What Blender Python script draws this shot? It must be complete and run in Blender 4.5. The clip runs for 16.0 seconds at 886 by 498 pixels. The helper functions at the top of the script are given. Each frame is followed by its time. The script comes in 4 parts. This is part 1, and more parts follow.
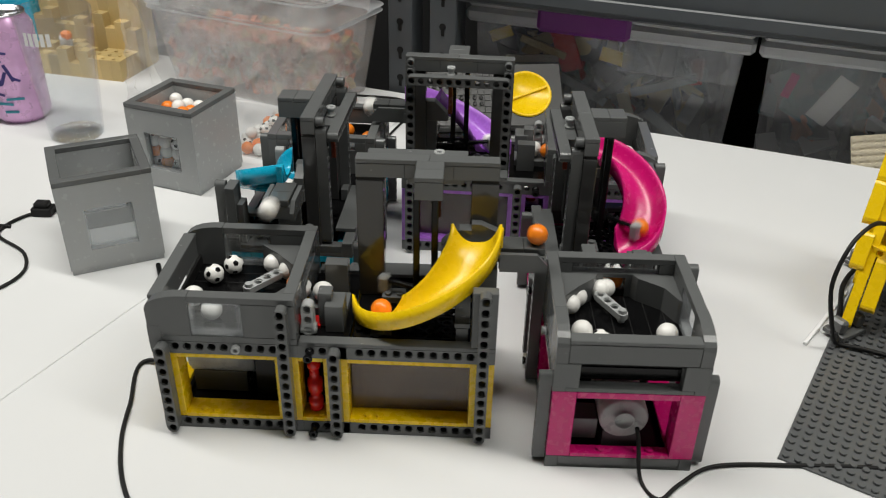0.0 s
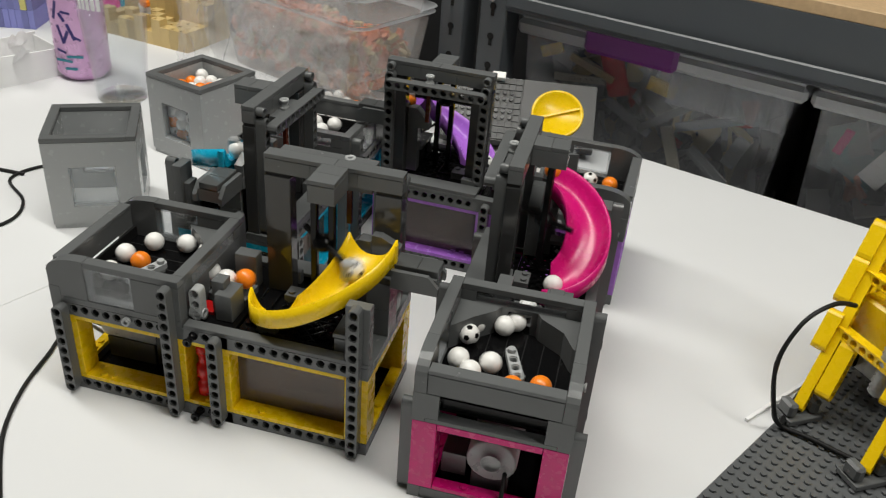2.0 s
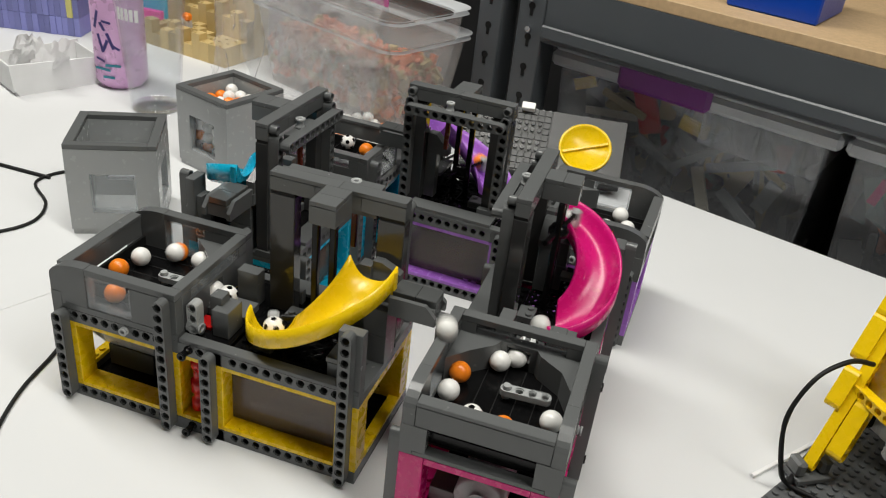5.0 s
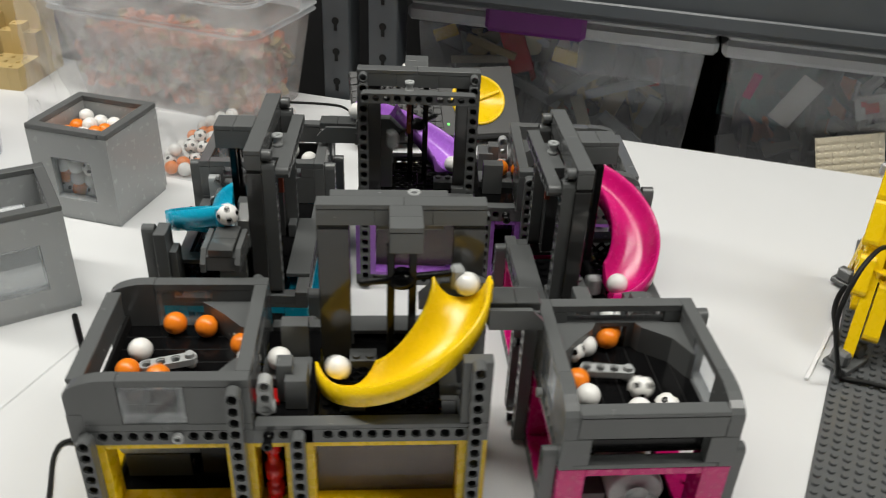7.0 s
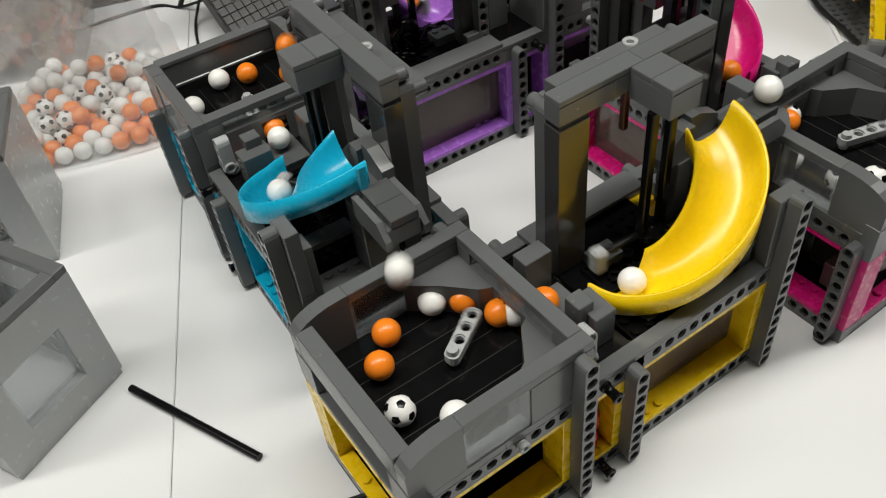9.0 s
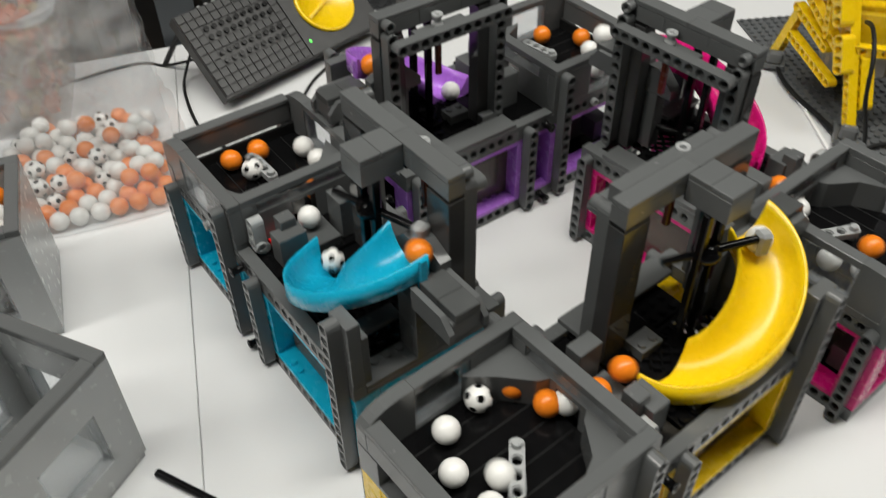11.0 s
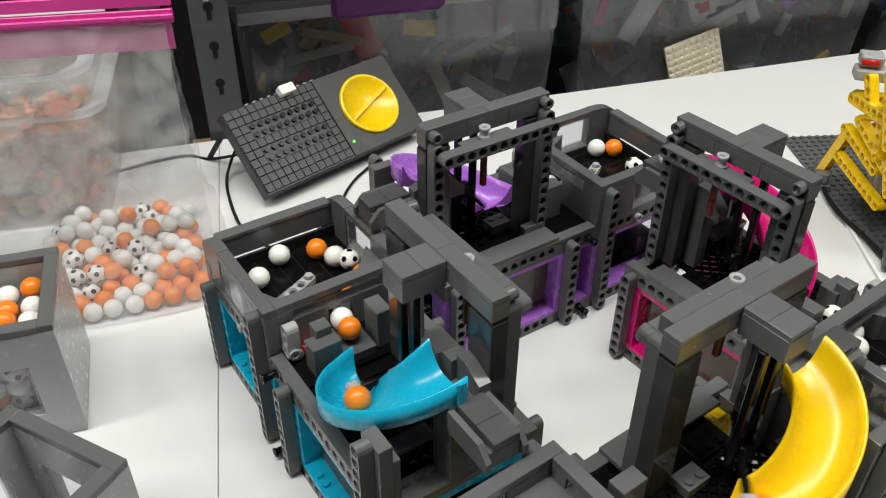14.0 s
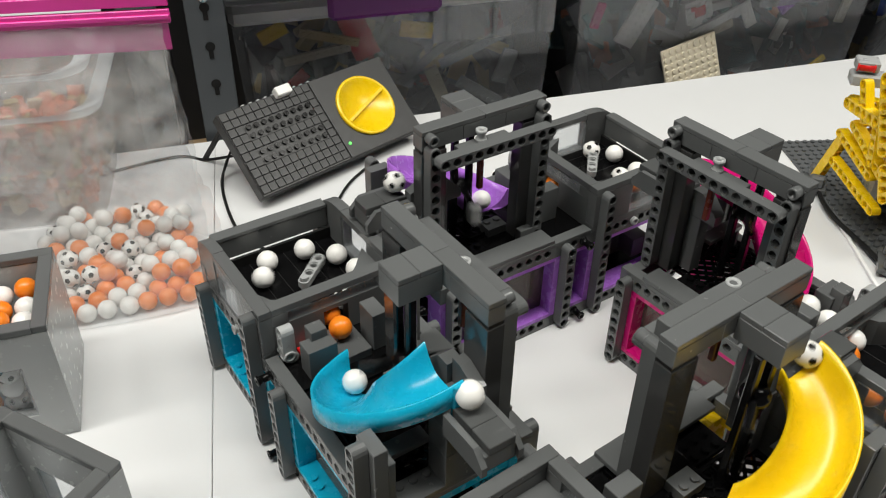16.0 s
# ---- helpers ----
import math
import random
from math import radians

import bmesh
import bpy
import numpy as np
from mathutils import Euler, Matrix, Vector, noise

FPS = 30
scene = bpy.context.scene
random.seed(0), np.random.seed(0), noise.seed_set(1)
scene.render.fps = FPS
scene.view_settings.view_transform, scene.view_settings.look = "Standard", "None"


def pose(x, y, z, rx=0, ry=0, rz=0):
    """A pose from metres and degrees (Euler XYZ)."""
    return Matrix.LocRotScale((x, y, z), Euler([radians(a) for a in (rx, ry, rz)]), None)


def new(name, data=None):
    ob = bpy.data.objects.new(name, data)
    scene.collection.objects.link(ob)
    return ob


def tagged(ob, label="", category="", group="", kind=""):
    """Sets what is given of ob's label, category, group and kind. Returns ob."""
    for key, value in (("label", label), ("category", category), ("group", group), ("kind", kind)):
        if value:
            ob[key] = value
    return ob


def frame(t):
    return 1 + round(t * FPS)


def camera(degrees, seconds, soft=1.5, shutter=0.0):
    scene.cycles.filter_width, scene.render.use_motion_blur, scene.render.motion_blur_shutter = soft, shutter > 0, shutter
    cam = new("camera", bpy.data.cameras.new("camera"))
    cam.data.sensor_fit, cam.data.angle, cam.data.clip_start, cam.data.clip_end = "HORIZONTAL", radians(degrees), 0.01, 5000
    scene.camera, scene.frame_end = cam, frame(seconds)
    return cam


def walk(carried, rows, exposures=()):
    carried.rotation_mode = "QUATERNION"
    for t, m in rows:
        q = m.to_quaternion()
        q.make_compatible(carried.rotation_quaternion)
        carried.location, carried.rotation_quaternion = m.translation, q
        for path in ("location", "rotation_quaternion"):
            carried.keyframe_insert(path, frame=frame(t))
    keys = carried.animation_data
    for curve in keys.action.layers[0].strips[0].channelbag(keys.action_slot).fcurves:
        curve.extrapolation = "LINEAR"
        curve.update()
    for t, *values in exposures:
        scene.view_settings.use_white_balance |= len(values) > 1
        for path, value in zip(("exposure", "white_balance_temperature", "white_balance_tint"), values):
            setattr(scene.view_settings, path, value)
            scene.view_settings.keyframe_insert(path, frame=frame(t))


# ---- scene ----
cam = camera(55.19, 16.0, soft=1.1, shutter=0.4)
PATH = [
    (0.0, 0.2002, -0.4333, 0.4097, 59.10, -1.10, 2.17),
    (0.5, 0.2546, -0.4270, 0.4132, 59.12, -1.84, 6.26),
    (1.0, 0.2955, -0.4092, 0.4136, 59.67, -3.84, 9.43),
    (1.5, 0.3338, -0.3950, 0.4144, 59.17, -3.75, 11.44),
    (2.0, 0.3494, -0.3947, 0.4156, 58.75, -4.03, 14.49),
    (2.5, 0.3597, -0.3906, 0.4178, 59.30, -4.95, 17.38),
    (3.0, 0.3788, -0.3784, 0.4157, 59.86, -5.93, 18.65),
    (3.5, 0.3904, -0.3787, 0.4118, 61.01, -5.71, 20.04),
    (4.0, 0.3896, -0.3797, 0.4136, 61.02, -5.84, 20.69),
    (6.5, 0.2450, -0.3632, 0.4152, 58.35, -4.07, 4.69),
    (7.0, 0.1657, -0.3419, 0.4015, 58.21, -2.24, -3.37),
    (7.5, 0.0710, -0.3144, 0.3959, 56.83, 1.71, -12.40),
    (8.0, 0.0032, -0.2401, 0.3733, 51.76, 5.43, -22.91),
    (10.5, -0.0966, -0.1280, 0.4146, 44.56, 0.71, -40.29),
    (11.0, -0.1099, -0.1087, 0.4164, 47.34, 0.60, -38.94),
    (11.5, -0.1119, -0.0920, 0.4218, 51.23, 0.44, -37.31),
    (12.0, -0.1079, -0.0933, 0.4254, 52.89, 0.14, -36.53),
    (12.5, -0.1045, -0.0912, 0.4248, 53.15, 0.02, -36.48),
    (13.0, -0.1033, -0.0911, 0.4217, 53.34, -0.28, -36.30),
    (13.5, -0.1043, -0.0907, 0.4206, 53.46, -0.17, -35.93),
    (14.0, -0.1043, -0.0898, 0.4198, 53.35, -0.30, -35.78),
    (14.5, -0.1048, -0.0894, 0.4175, 53.21, -0.64, -35.84),
    (15.0, -0.1069, -0.0860, 0.4164, 53.05, -0.98, -35.70),
    (15.5, -0.1061, -0.0873, 0.4178, 53.18, -0.74, -35.40),
    (16.0, -0.1043, -0.0886, 0.4198, 53.47, -0.76, -35.87),
]
walk(cam, [(t, pose(*p)) for t, *p in PATH], [(0.0, 0.03), (4.0, 0.06), (6.5, 0.14), (8.0, 0.13), (10.5, 0.0), (11.2, 0.1), (12.3, 0.25), (16.0, 0.25)])

# ---- light ----
world = bpy.data.worlds.new("world")
scene.world = world
world.use_nodes = True
world.node_tree.nodes["Background"].inputs[0].default_value = (0.9, 0.95, 1.0, 1)
world.node_tree.nodes["Background"].inputs[1].default_value = 0.02


def ceiling_lamp(x, y, z, sx, sy, watts, turn):
    data = bpy.data.lights.new("ceiling_light", "AREA")
    data.shape, data.size, data.size_y, data.energy = "RECTANGLE", sx, sy, watts
    data.color = (0.985, 0.97, 0.905)
    ob = new("ceiling_light", data)
    ob.matrix_world = pose(x, y, z, 0, 0, turn)
    return ob


ceiling_lamp(0.0, 0.1, 1.72, 1.2, 0.3, 22.5, -19)
ceiling_lamp(-1.3, 0.55, 1.72, 1.2, 0.3, 17, -19)
ceiling_lamp(1.35, -0.35, 1.72, 1.2, 0.3, 17, -19)

# ---- materials ----


def material(name, colour, rough=0.4, metal=0.0, vary=0.06, scale=60.0, bump=0.0, bump_scale=400.0, transmission=0.0, alpha=1.0,
             emit=0.0, per_object=0.0, coat=0.0, spec=0.5):
    m = bpy.data.materials.new(name)
    m.use_nodes = True
    nt = m.node_tree
    p = nt.nodes["Principled BSDF"]
    p.inputs["Roughness"].default_value = rough
    p.inputs["Metallic"].default_value = metal
    p.inputs["Transmission Weight"].default_value = transmission
    p.inputs["Alpha"].default_value = alpha
    p.inputs["Coat Weight"].default_value = coat
    p.inputs["Specular IOR Level"].default_value = spec
    co = nt.nodes.new("ShaderNodeTexCoord")
    n1 = nt.nodes.new("ShaderNodeTexNoise")
    n1.inputs["Scale"].default_value = scale
    n1.inputs["Detail"].default_value = 5
    nt.links.new(co.outputs["Object"], n1.inputs["Vector"])
    mix = nt.nodes.new("ShaderNodeMix")
    mix.data_type = "RGBA"
    mix.inputs[6].default_value = (*[c * (1 - vary) for c in colour], 1)
    mix.inputs[7].default_value = (*[min(1, c * (1 + vary)) for c in colour], 1)
    nt.links.new(n1.outputs["Fac"], mix.inputs[0])
    last = mix.outputs[2]
    if per_object:
        info = nt.nodes.new("ShaderNodeObjectInfo")
        mr = nt.nodes.new("ShaderNodeMapRange")
        mr.inputs[3].default_value, mr.inputs[4].default_value = 1 - per_object, 1 + per_object
        nt.links.new(info.outputs["Random"], mr.inputs[0])
        hsv = nt.nodes.new("ShaderNodeHueSaturation")
        nt.links.new(mr.outputs[0], hsv.inputs["Value"])
        nt.links.new(last, hsv.inputs["Color"])
        last = hsv.outputs[0]
    nt.links.new(last, p.inputs["Base Color"])
    n2 = nt.nodes.new("ShaderNodeTexNoise")
    n2.inputs["Scale"].default_value = scale * 2.7
    n2.inputs["Detail"].default_value = 6
    nt.links.new(co.outputs["Object"], n2.inputs["Vector"])
    mr2 = nt.nodes.new("ShaderNodeMapRange")
    mr2.inputs[3].default_value, mr2.inputs[4].default_value = max(0.02, rough * 0.75), min(1, rough * 1.3)
    nt.links.new(n2.outputs["Fac"], mr2.inputs[0])
    nt.links.new(mr2.outputs[0], p.inputs["Roughness"])
    if bump:
        n3 = nt.nodes.new("ShaderNodeTexNoise")
        n3.inputs["Scale"].default_value = bump_scale
        n3.inputs["Detail"].default_value = 4
        nt.links.new(co.outputs["Object"], n3.inputs["Vector"])
        b = nt.nodes.new("ShaderNodeBump")
        b.inputs["Strength"].default_value = bump
        b.inputs["Distance"].default_value = 0.0005
        nt.links.new(n3.outputs["Fac"], b.inputs["Height"])
        nt.links.new(b.outputs[0], p.inputs["Normal"])
    if emit:
        p.inputs["Emission Color"].default_value = (*colour, 1)
        p.inputs["Emission Strength"].default_value = emit
    return m


def clear_plastic(name, tint, see, rough=0.15, vary=0.1, scale=25, gloss=0.45):
    """Thin clear or milky plastic: see-through and a little cloudy, with a glossy skin."""
    m = material(name, tint, 0.5, vary=vary, scale=scale, bump=0.15, bump_scale=60, spec=0.0)
    nt = m.node_tree
    p = nt.nodes["Principled BSDF"]
    tr = nt.nodes.new("ShaderNodeBsdfTransparent")
    tr.inputs[0].default_value = (0.96, 0.97, 0.98, 1)
    mx = nt.nodes.new("ShaderNodeMixShader")
    mx.inputs[0].default_value = 1 - see
    gl = nt.nodes.new("ShaderNodeBsdfGlossy")
    gl.inputs["Roughness"].default_value = rough
    lw = nt.nodes.new("ShaderNodeLayerWeight")
    lw.inputs["Blend"].default_value = 0.5
    po = nt.nodes.new("ShaderNodeMath")
    po.operation, po.inputs[1].default_value = "POWER", 4.0
    fr = nt.nodes.new("ShaderNodeMath")
    fr.operation, fr.inputs[1].default_value, fr.inputs[2].default_value = "MULTIPLY_ADD", gloss, 0.045
    nt.links.new(lw.outputs["Facing"], po.inputs[0])
    nt.links.new(po.outputs[0], fr.inputs[0])
    skin = nt.nodes.new("ShaderNodeMixShader")
    nt.links.new(tr.outputs[0], mx.inputs[1])
    nt.links.new(p.outputs[0], mx.inputs[2])
    nt.links.new(fr.outputs[0], skin.inputs[0])
    nt.links.new(mx.outputs[0], skin.inputs[1])
    nt.links.new(gl.outputs[0], skin.inputs[2])
    nt.links.new(skin.outputs[0], nt.nodes["Material Output"].inputs[0])
    return m


GREY = material("dark_grey_plastic", (0.108, 0.112, 0.113), 0.24, per_object=0.05, bump=0.015, vary=0.04)
RIM = clear_plastic("cloudy_clear_plastic", (0.75, 0.77, 0.78), 0.8, 0.06)
GREY_ARCH = material("dark_grey_tall_plastic", (0.05, 0.05, 0.05), 0.09, per_object=0.05, vary=0.06)
LIGHT_GREY = material("light_grey_plastic", (0.36, 0.37, 0.37), 0.28, per_object=0.05)
BOX_GREY = material("medium_grey_plastic", (0.36, 0.37, 0.37), 0.25, per_object=0.02, vary=0.03, bump=0.02)
BLACK = material("black_plastic", (0.004, 0.004, 0.0043), 0.2, vary=0.2, spec=0.2)
BLACK_MATT = material("black_rubber", (0.007, 0.007, 0.007), 0.55, vary=0.2, spec=0.3)
YELLOW = material("yellow_plastic", (0.86, 0.57, 0.004), 0.27, vary=0.03)
MAGENTA = material("magenta_plastic", (0.60, 0.006, 0.165), 0.26, vary=0.03)
PURPLE = material("lavender_plastic", (0.38, 0.14, 0.60), 0.26, vary=0.03)
TEAL = material("azure_plastic", (0.005, 0.38, 0.58), 0.26, vary=0.03)
RED = material("red_plastic", (0.6, 0.01, 0.01), 0.25)
REDBROWN = material("reddish_brown_plastic", (0.13, 0.025, 0.012), 0.25)
WHITE = material("white_plastic", (0.82, 0.81, 0.78), 0.25, vary=0.03)
ORANGE = material("orange_plastic", (0.86, 0.22, 0.012), 0.3, vary=0.05)
CLEAR = clear_plastic("clear_plastic", (0.72, 0.74, 0.75), 0.93, 0.04)
TILE = material("glossy_grey_tile", (0.075, 0.078, 0.078), 0.1, vary=0.1)
# Brown smoky plastic; its strong cloudy variation paints in reflections of the table.
SMOKE = clear_plastic("smoky_clear_plastic", (0.14, 0.105, 0.085), 0.36, 0.06, 0.95, 22)
TABLE = material("white_laminate", (0.665, 0.67, 0.675), 0.6, vary=0.025, spec=0.3, scale=9, bump=0.03)
STEEL = material("grey_painted_steel", (0.068, 0.076, 0.084), 0.36, vary=0.15, scale=14, bump=0.05)
# Near black: the gloom behind the shelves is put into this colour.
DARK_VOID = material("dark_void_shade", (0.012, 0.012, 0.013), 0.7, vary=0.3, scale=5)
WALL = material("room_paint", (0.2, 0.2, 0.195), 0.8, vary=0.05, scale=3)
CONCRETE = material("grey_floor_paint", (0.2, 0.2, 0.2), 0.6, vary=0.2, scale=4)
WOOD = material("particle_board", (0.52, 0.36, 0.2), 0.6, vary=0.2, scale=180)

# ---- mesh tools: lengths in millimetres ----
MM = 0.001
MESHES = {}


class Build:
    """Vertices and faces gathered for one mesh."""

    def __init__(self):
        self.v, self.f, self.smooth = [], [], []

    def add(self, verts, faces, smooth=False):
        o = len(self.v)
        self.v += [tuple(p) for p in verts]
        self.f += [tuple(i + o for i in q) for q in faces]
        self.smooth += [smooth] * len(faces)
        return self

    def move(self, m):
        self.v = [tuple(m @ Vector(p)) for p in self.v]
        return self

    def join(self, other, m=None):
        return self.add([tuple(m @ Vector(p)) if m else p for p in other.v], other.f) if not any(other.smooth) else self._join(other, m)

    def _join(self, other, m):
        o = len(self.v)
        self.v += [tuple(m @ Vector(p)) if m else p for p in other.v]
        self.f += [tuple(i + o for i in q) for q in other.f]
        self.smooth += other.smooth
        return self

    def mesh(self, name, mat):
        me = bpy.data.meshes.new(name)
        me.from_pydata([(x * MM, y * MM, z * MM) for x, y, z in self.v], [], self.f)
        me.polygons.foreach_set("use_smooth", self.smooth)
        me.materials.append(mat)
        return me


def block(x0, x1, y0, y1, z0, z1, c=0.25):
    """A box with chamfered edges."""
    b = Build()
    lo, hi = (x0, y0, z0), (x1, y1, z1)
    idx, verts = {}, []
    for s in [(i, j, k) for i in (0, 1) for j in (0, 1) for k in (0, 1)]:
        for a in range(3):
            p = []
            for d in range(3):
                base = hi[d] if s[d] else lo[d]
                p.append(base if d == a else base + (-c if s[d] else c))
            idx[s, a] = len(verts)
            verts.append(p)
    faces = []
    for a in range(3):
        u, w = [d for d in range(3) if d != a]
        for v in (0, 1):
            q = []
            for i, j in ((0, 0), (1, 0), (1, 1), (0, 1)):
                s = [0, 0, 0]
                s[a], s[u], s[w] = v, i, j
                q.append(idx[tuple(s), a])
            flip = (v == 1) == (a == 1)
            faces.append(q[::-1] if flip else q)
        for i in (0, 1):
            for j in (0, 1):
                s0, s1 = [0, 0, 0], [0, 0, 0]
                s0[u] = s1[u] = i
                s0[w] = s1[w] = j
                s1[a] = 1
                q = [idx[tuple(s0), u], idx[tuple(s1), u], idx[tuple(s1), w], idx[tuple(s0), w]]
                faces.append(q)
    for s in [(i, j, k) for i in (0, 1) for j in (0, 1) for k in (0, 1)]:
        faces.append([idx[s, 0], idx[s, 1], idx[s, 2]])
    b.add(verts, faces)
    return fix_faces(b)


def fix_faces(b):
    """Turn the faces of a convex build outwards."""
    c = np.mean(np.array(b.v), axis=0)
    out = []
    for f in b.f:
        p = np.array([b.v[i] for i in f])
        n = np.zeros(3)
        for i in range(len(p)):
            n += np.cross(p[i] - p[0], p[(i + 1) % len(p)] - p[0])
        out.append(f if n @ (p.mean(axis=0) - c) > 0 else f[::-1])
    b.f = out
    return b


def tube(r, z0, z1, n=16, r2=None, cap=True):
    """An upright cylinder or cone."""
    r2 = r if r2 is None else r2
    b = Build()
    a = [2 * math.pi * i / n for i in range(n)]
    v = [(r * math.cos(t), r * math.sin(t), z0) for t in a] + [(r2 * math.cos(t), r2 * math.sin(t), z1) for t in a]
    b.add(v, [(i, (i + 1) % n, n + (i + 1) % n, n + i) for i in range(n)], True)
    if cap:
        b.add(v, [tuple(range(n))[::-1], tuple(range(n, 2 * n))])
    return b


def lathe(profile, n=24, a0=0.0, a1=360.0):
    """Turn a profile of (radius, height) round z."""
    full = abs(a1 - a0) >= 360
    k = n if full else n + 1
    b = Build()
    v = [(r * math.cos(radians(a0 + (a1 - a0) * i / n)), r * math.sin(radians(a0 + (a1 - a0) * i / n)), z) for i in range(k) for r, z in profile]
    m = len(profile)
    f = []
    for i in range(n):
        j = (i + 1) % k
        for q in range(m - 1):
            f.append((i * m + q, j * m + q, j * m + q + 1, i * m + q + 1))
    return b.add(v, f, True)


def wire(points, r, n=6):
    """A round cable through points, smoothed."""
    pts = [Vector(p) for p in points]
    path = []
    for i in range(len(pts) - 1):
        p0, p1, p2, p3 = pts[max(i - 1, 0)], pts[i], pts[i + 1], pts[min(i + 2, len(pts) - 1)]
        for s in range(8):
            t = s / 8
            path.append(0.5 * ((2 * p1) + (p2 - p0) * t + (2 * p0 - 5 * p1 + 4 * p2 - p3) * t * t + (3 * p1 - p0 - 3 * p2 + p3) * t ** 3))
    path.append(pts[-1])
    b, v = Build(), []
    for i, p in enumerate(path):
        d = (path[min(i + 1, len(path) - 1)] - path[max(i - 1, 0)]).normalized()
        side = d.cross(Vector((0, 0, 1)))
        side = side.normalized() if side.length > 0.05 else d.cross(Vector((1, 0, 0))).normalized()
        up = side.cross(d)
        v += [tuple(p + side * (r * math.cos(2 * math.pi * k / n)) + up * (r * math.sin(2 * math.pi * k / n))) for k in range(n)]
    f = [(i * n + k, i * n + (k + 1) % n, (i + 1) * n + (k + 1) % n, (i + 1) * n + k) for i in range(len(path) - 1) for k in range(n)]
    b.add(v, f, True)
    b.add(v[:n], [tuple(range(n))[::-1]])
    return b.add(v[-n:], [tuple(range(n))])


def weld(b):
    """Join the vertices that lie at one place."""
    seen, index, verts = {}, [], []
    for p in b.v:
        k = (round(p[0], 3), round(p[1], 3), round(p[2], 3))
        if k not in seen:
            seen[k] = len(verts)
            verts.append(p)
        index.append(seen[k])
    b.v, b.f = verts, [tuple(index[i] for i in f) for f in b.f]
    return b


def holed(n, before, after, low, high, depth, rounded=False, seg=12):
    """A bar along x with n through holes 8 mm apart, the first at x = 0; it reaches from low to high in z and from 0 to depth in y."""
    b = Build()
    R1, R2, rec = 3.05, 2.45, 0.9
    for k in range(n):
        cx = 8.0 * k
        xa = -before if k == 0 else -4.0
        xb = after if k == n - 1 else 4.0
        ang = sorted(set([2 * math.pi * i / seg for i in range(seg)] + [math.atan2(h, x) % (2 * math.pi) for h in (low, high) for x in (xa, xb)]))
        outer, edge = [], []
        for t in ang:
            c, s = math.cos(t), math.sin(t)
            if rounded and ((k == 0 and c < -1e-9) or (k == n - 1 and c > 1e-9)):
                outer.append((4.0 * c, 4.0 * s))
                continue
            d = 1e9
            if c > 1e-9:
                d = min(d, xb / c)
            if c < -1e-9:
                d = min(d, xa / c)
            if s > 1e-9:
                d = min(d, high / s)
            if s < -1e-9:
                d = min(d, low / s)
            outer.append((d * c, d * s))
        m = len(ang)
        rings = []
        for y, sgn in ((0.0, 1), (depth, -1)):
            rings.append([(cx + x, y, z) for x, z in outer])
            rings.append([(cx + R1 * math.cos(t), y, R1 * math.sin(t)) for t in ang])
            rings.append([(cx + R1 * math.cos(t), y + sgn * rec, R1 * math.sin(t)) for t in ang])
            rings.append([(cx + R2 * math.cos(t), y + sgn * rec, R2 * math.sin(t)) for t in ang])
        v = [p for r in rings for p in r]
        f = []
        for side in (0, 1):
            o = side * 4 * m
            for q in range(3):
                for i in range(m):
                    j = (i + 1) % m
                    g = (o + q * m + i, o + q * m + j, o + (q + 1) * m + j, o + (q + 1) * m + i)
                    f.append(g if side == 0 else g[::-1])
        for i in range(m):
            j = (i + 1) % m
            f.append((3 * m + i, 3 * m + j, 7 * m + j, 7 * m + i))
            (x1, z1), (x2, z2) = outer[i], outer[j]
            shared = (abs(x1 - 4) < 1e-6 and abs(x2 - 4) < 1e-6 and k < n - 1) or (abs(x1 + 4) < 1e-6 and abs(x2 + 4) < 1e-6 and k > 0)
            if not shared:
                f.append((j, i, 4 * m + i, 4 * m + j))
        b.add(v, f)
    return weld(b)


UP = Matrix.Rotation(radians(-90), 4, "Y")


def upright_beam(n):
    """A rounded beam with n holes that stands up: first hole at the origin, faces at y = 0 and 8."""
    return holed(n, 4, 4, -3.9, 3.9, 7.8, True).move(UP)


def flat_beam(n):
    """A rounded beam that lies flat, its holes upright."""
    return holed(n, 4, 4, -3.9, 3.9, 7.8, True).move(Matrix.Rotation(radians(90), 4, "X"))


def part(name, b, mat, parent, label="", m=None, key=None):
    """Link a build as one mesh under a thing or a part. Builds with the same key share their mesh."""
    k = (key, mat.name) if key else None
    me = MESHES.get(k) if k else None
    if me is None:
        me = (b() if callable(b) else b).mesh(name, mat)
        if k:
            MESHES[k] = me
    ob = new(name, me)
    ob.parent = parent
    if m is not None:
        ob.matrix_basis = m
    if label:
        ob["label"] = label
    return ob


def at(x, y, z, rx=0, ry=0, rz=0):
    return pose(x * MM, y * MM, z * MM, rx, ry, rz)


def thing(name, label, category, m=None, group="", kind=""):
    ob = new(name)
    ob.empty_display_size = 0.02
    if m is not None:
        ob.matrix_basis = m
    return tagged(ob, label, category, group, kind)


def solid(name, b, mat, label, category, m=None, group="", kind=""):
    ob = new(name, b.mesh(name, mat))
    if m is not None:
        ob.matrix_basis = m
    return tagged(ob, label, category, group, kind)

# ---- room, tables and shelving ----
EDGE = -19.0  # the turn of the tables, degrees


def setting(name, b, mat, label, m=None, category="structure"):
    return solid(name, b, mat, label, category, m, kind="structure")


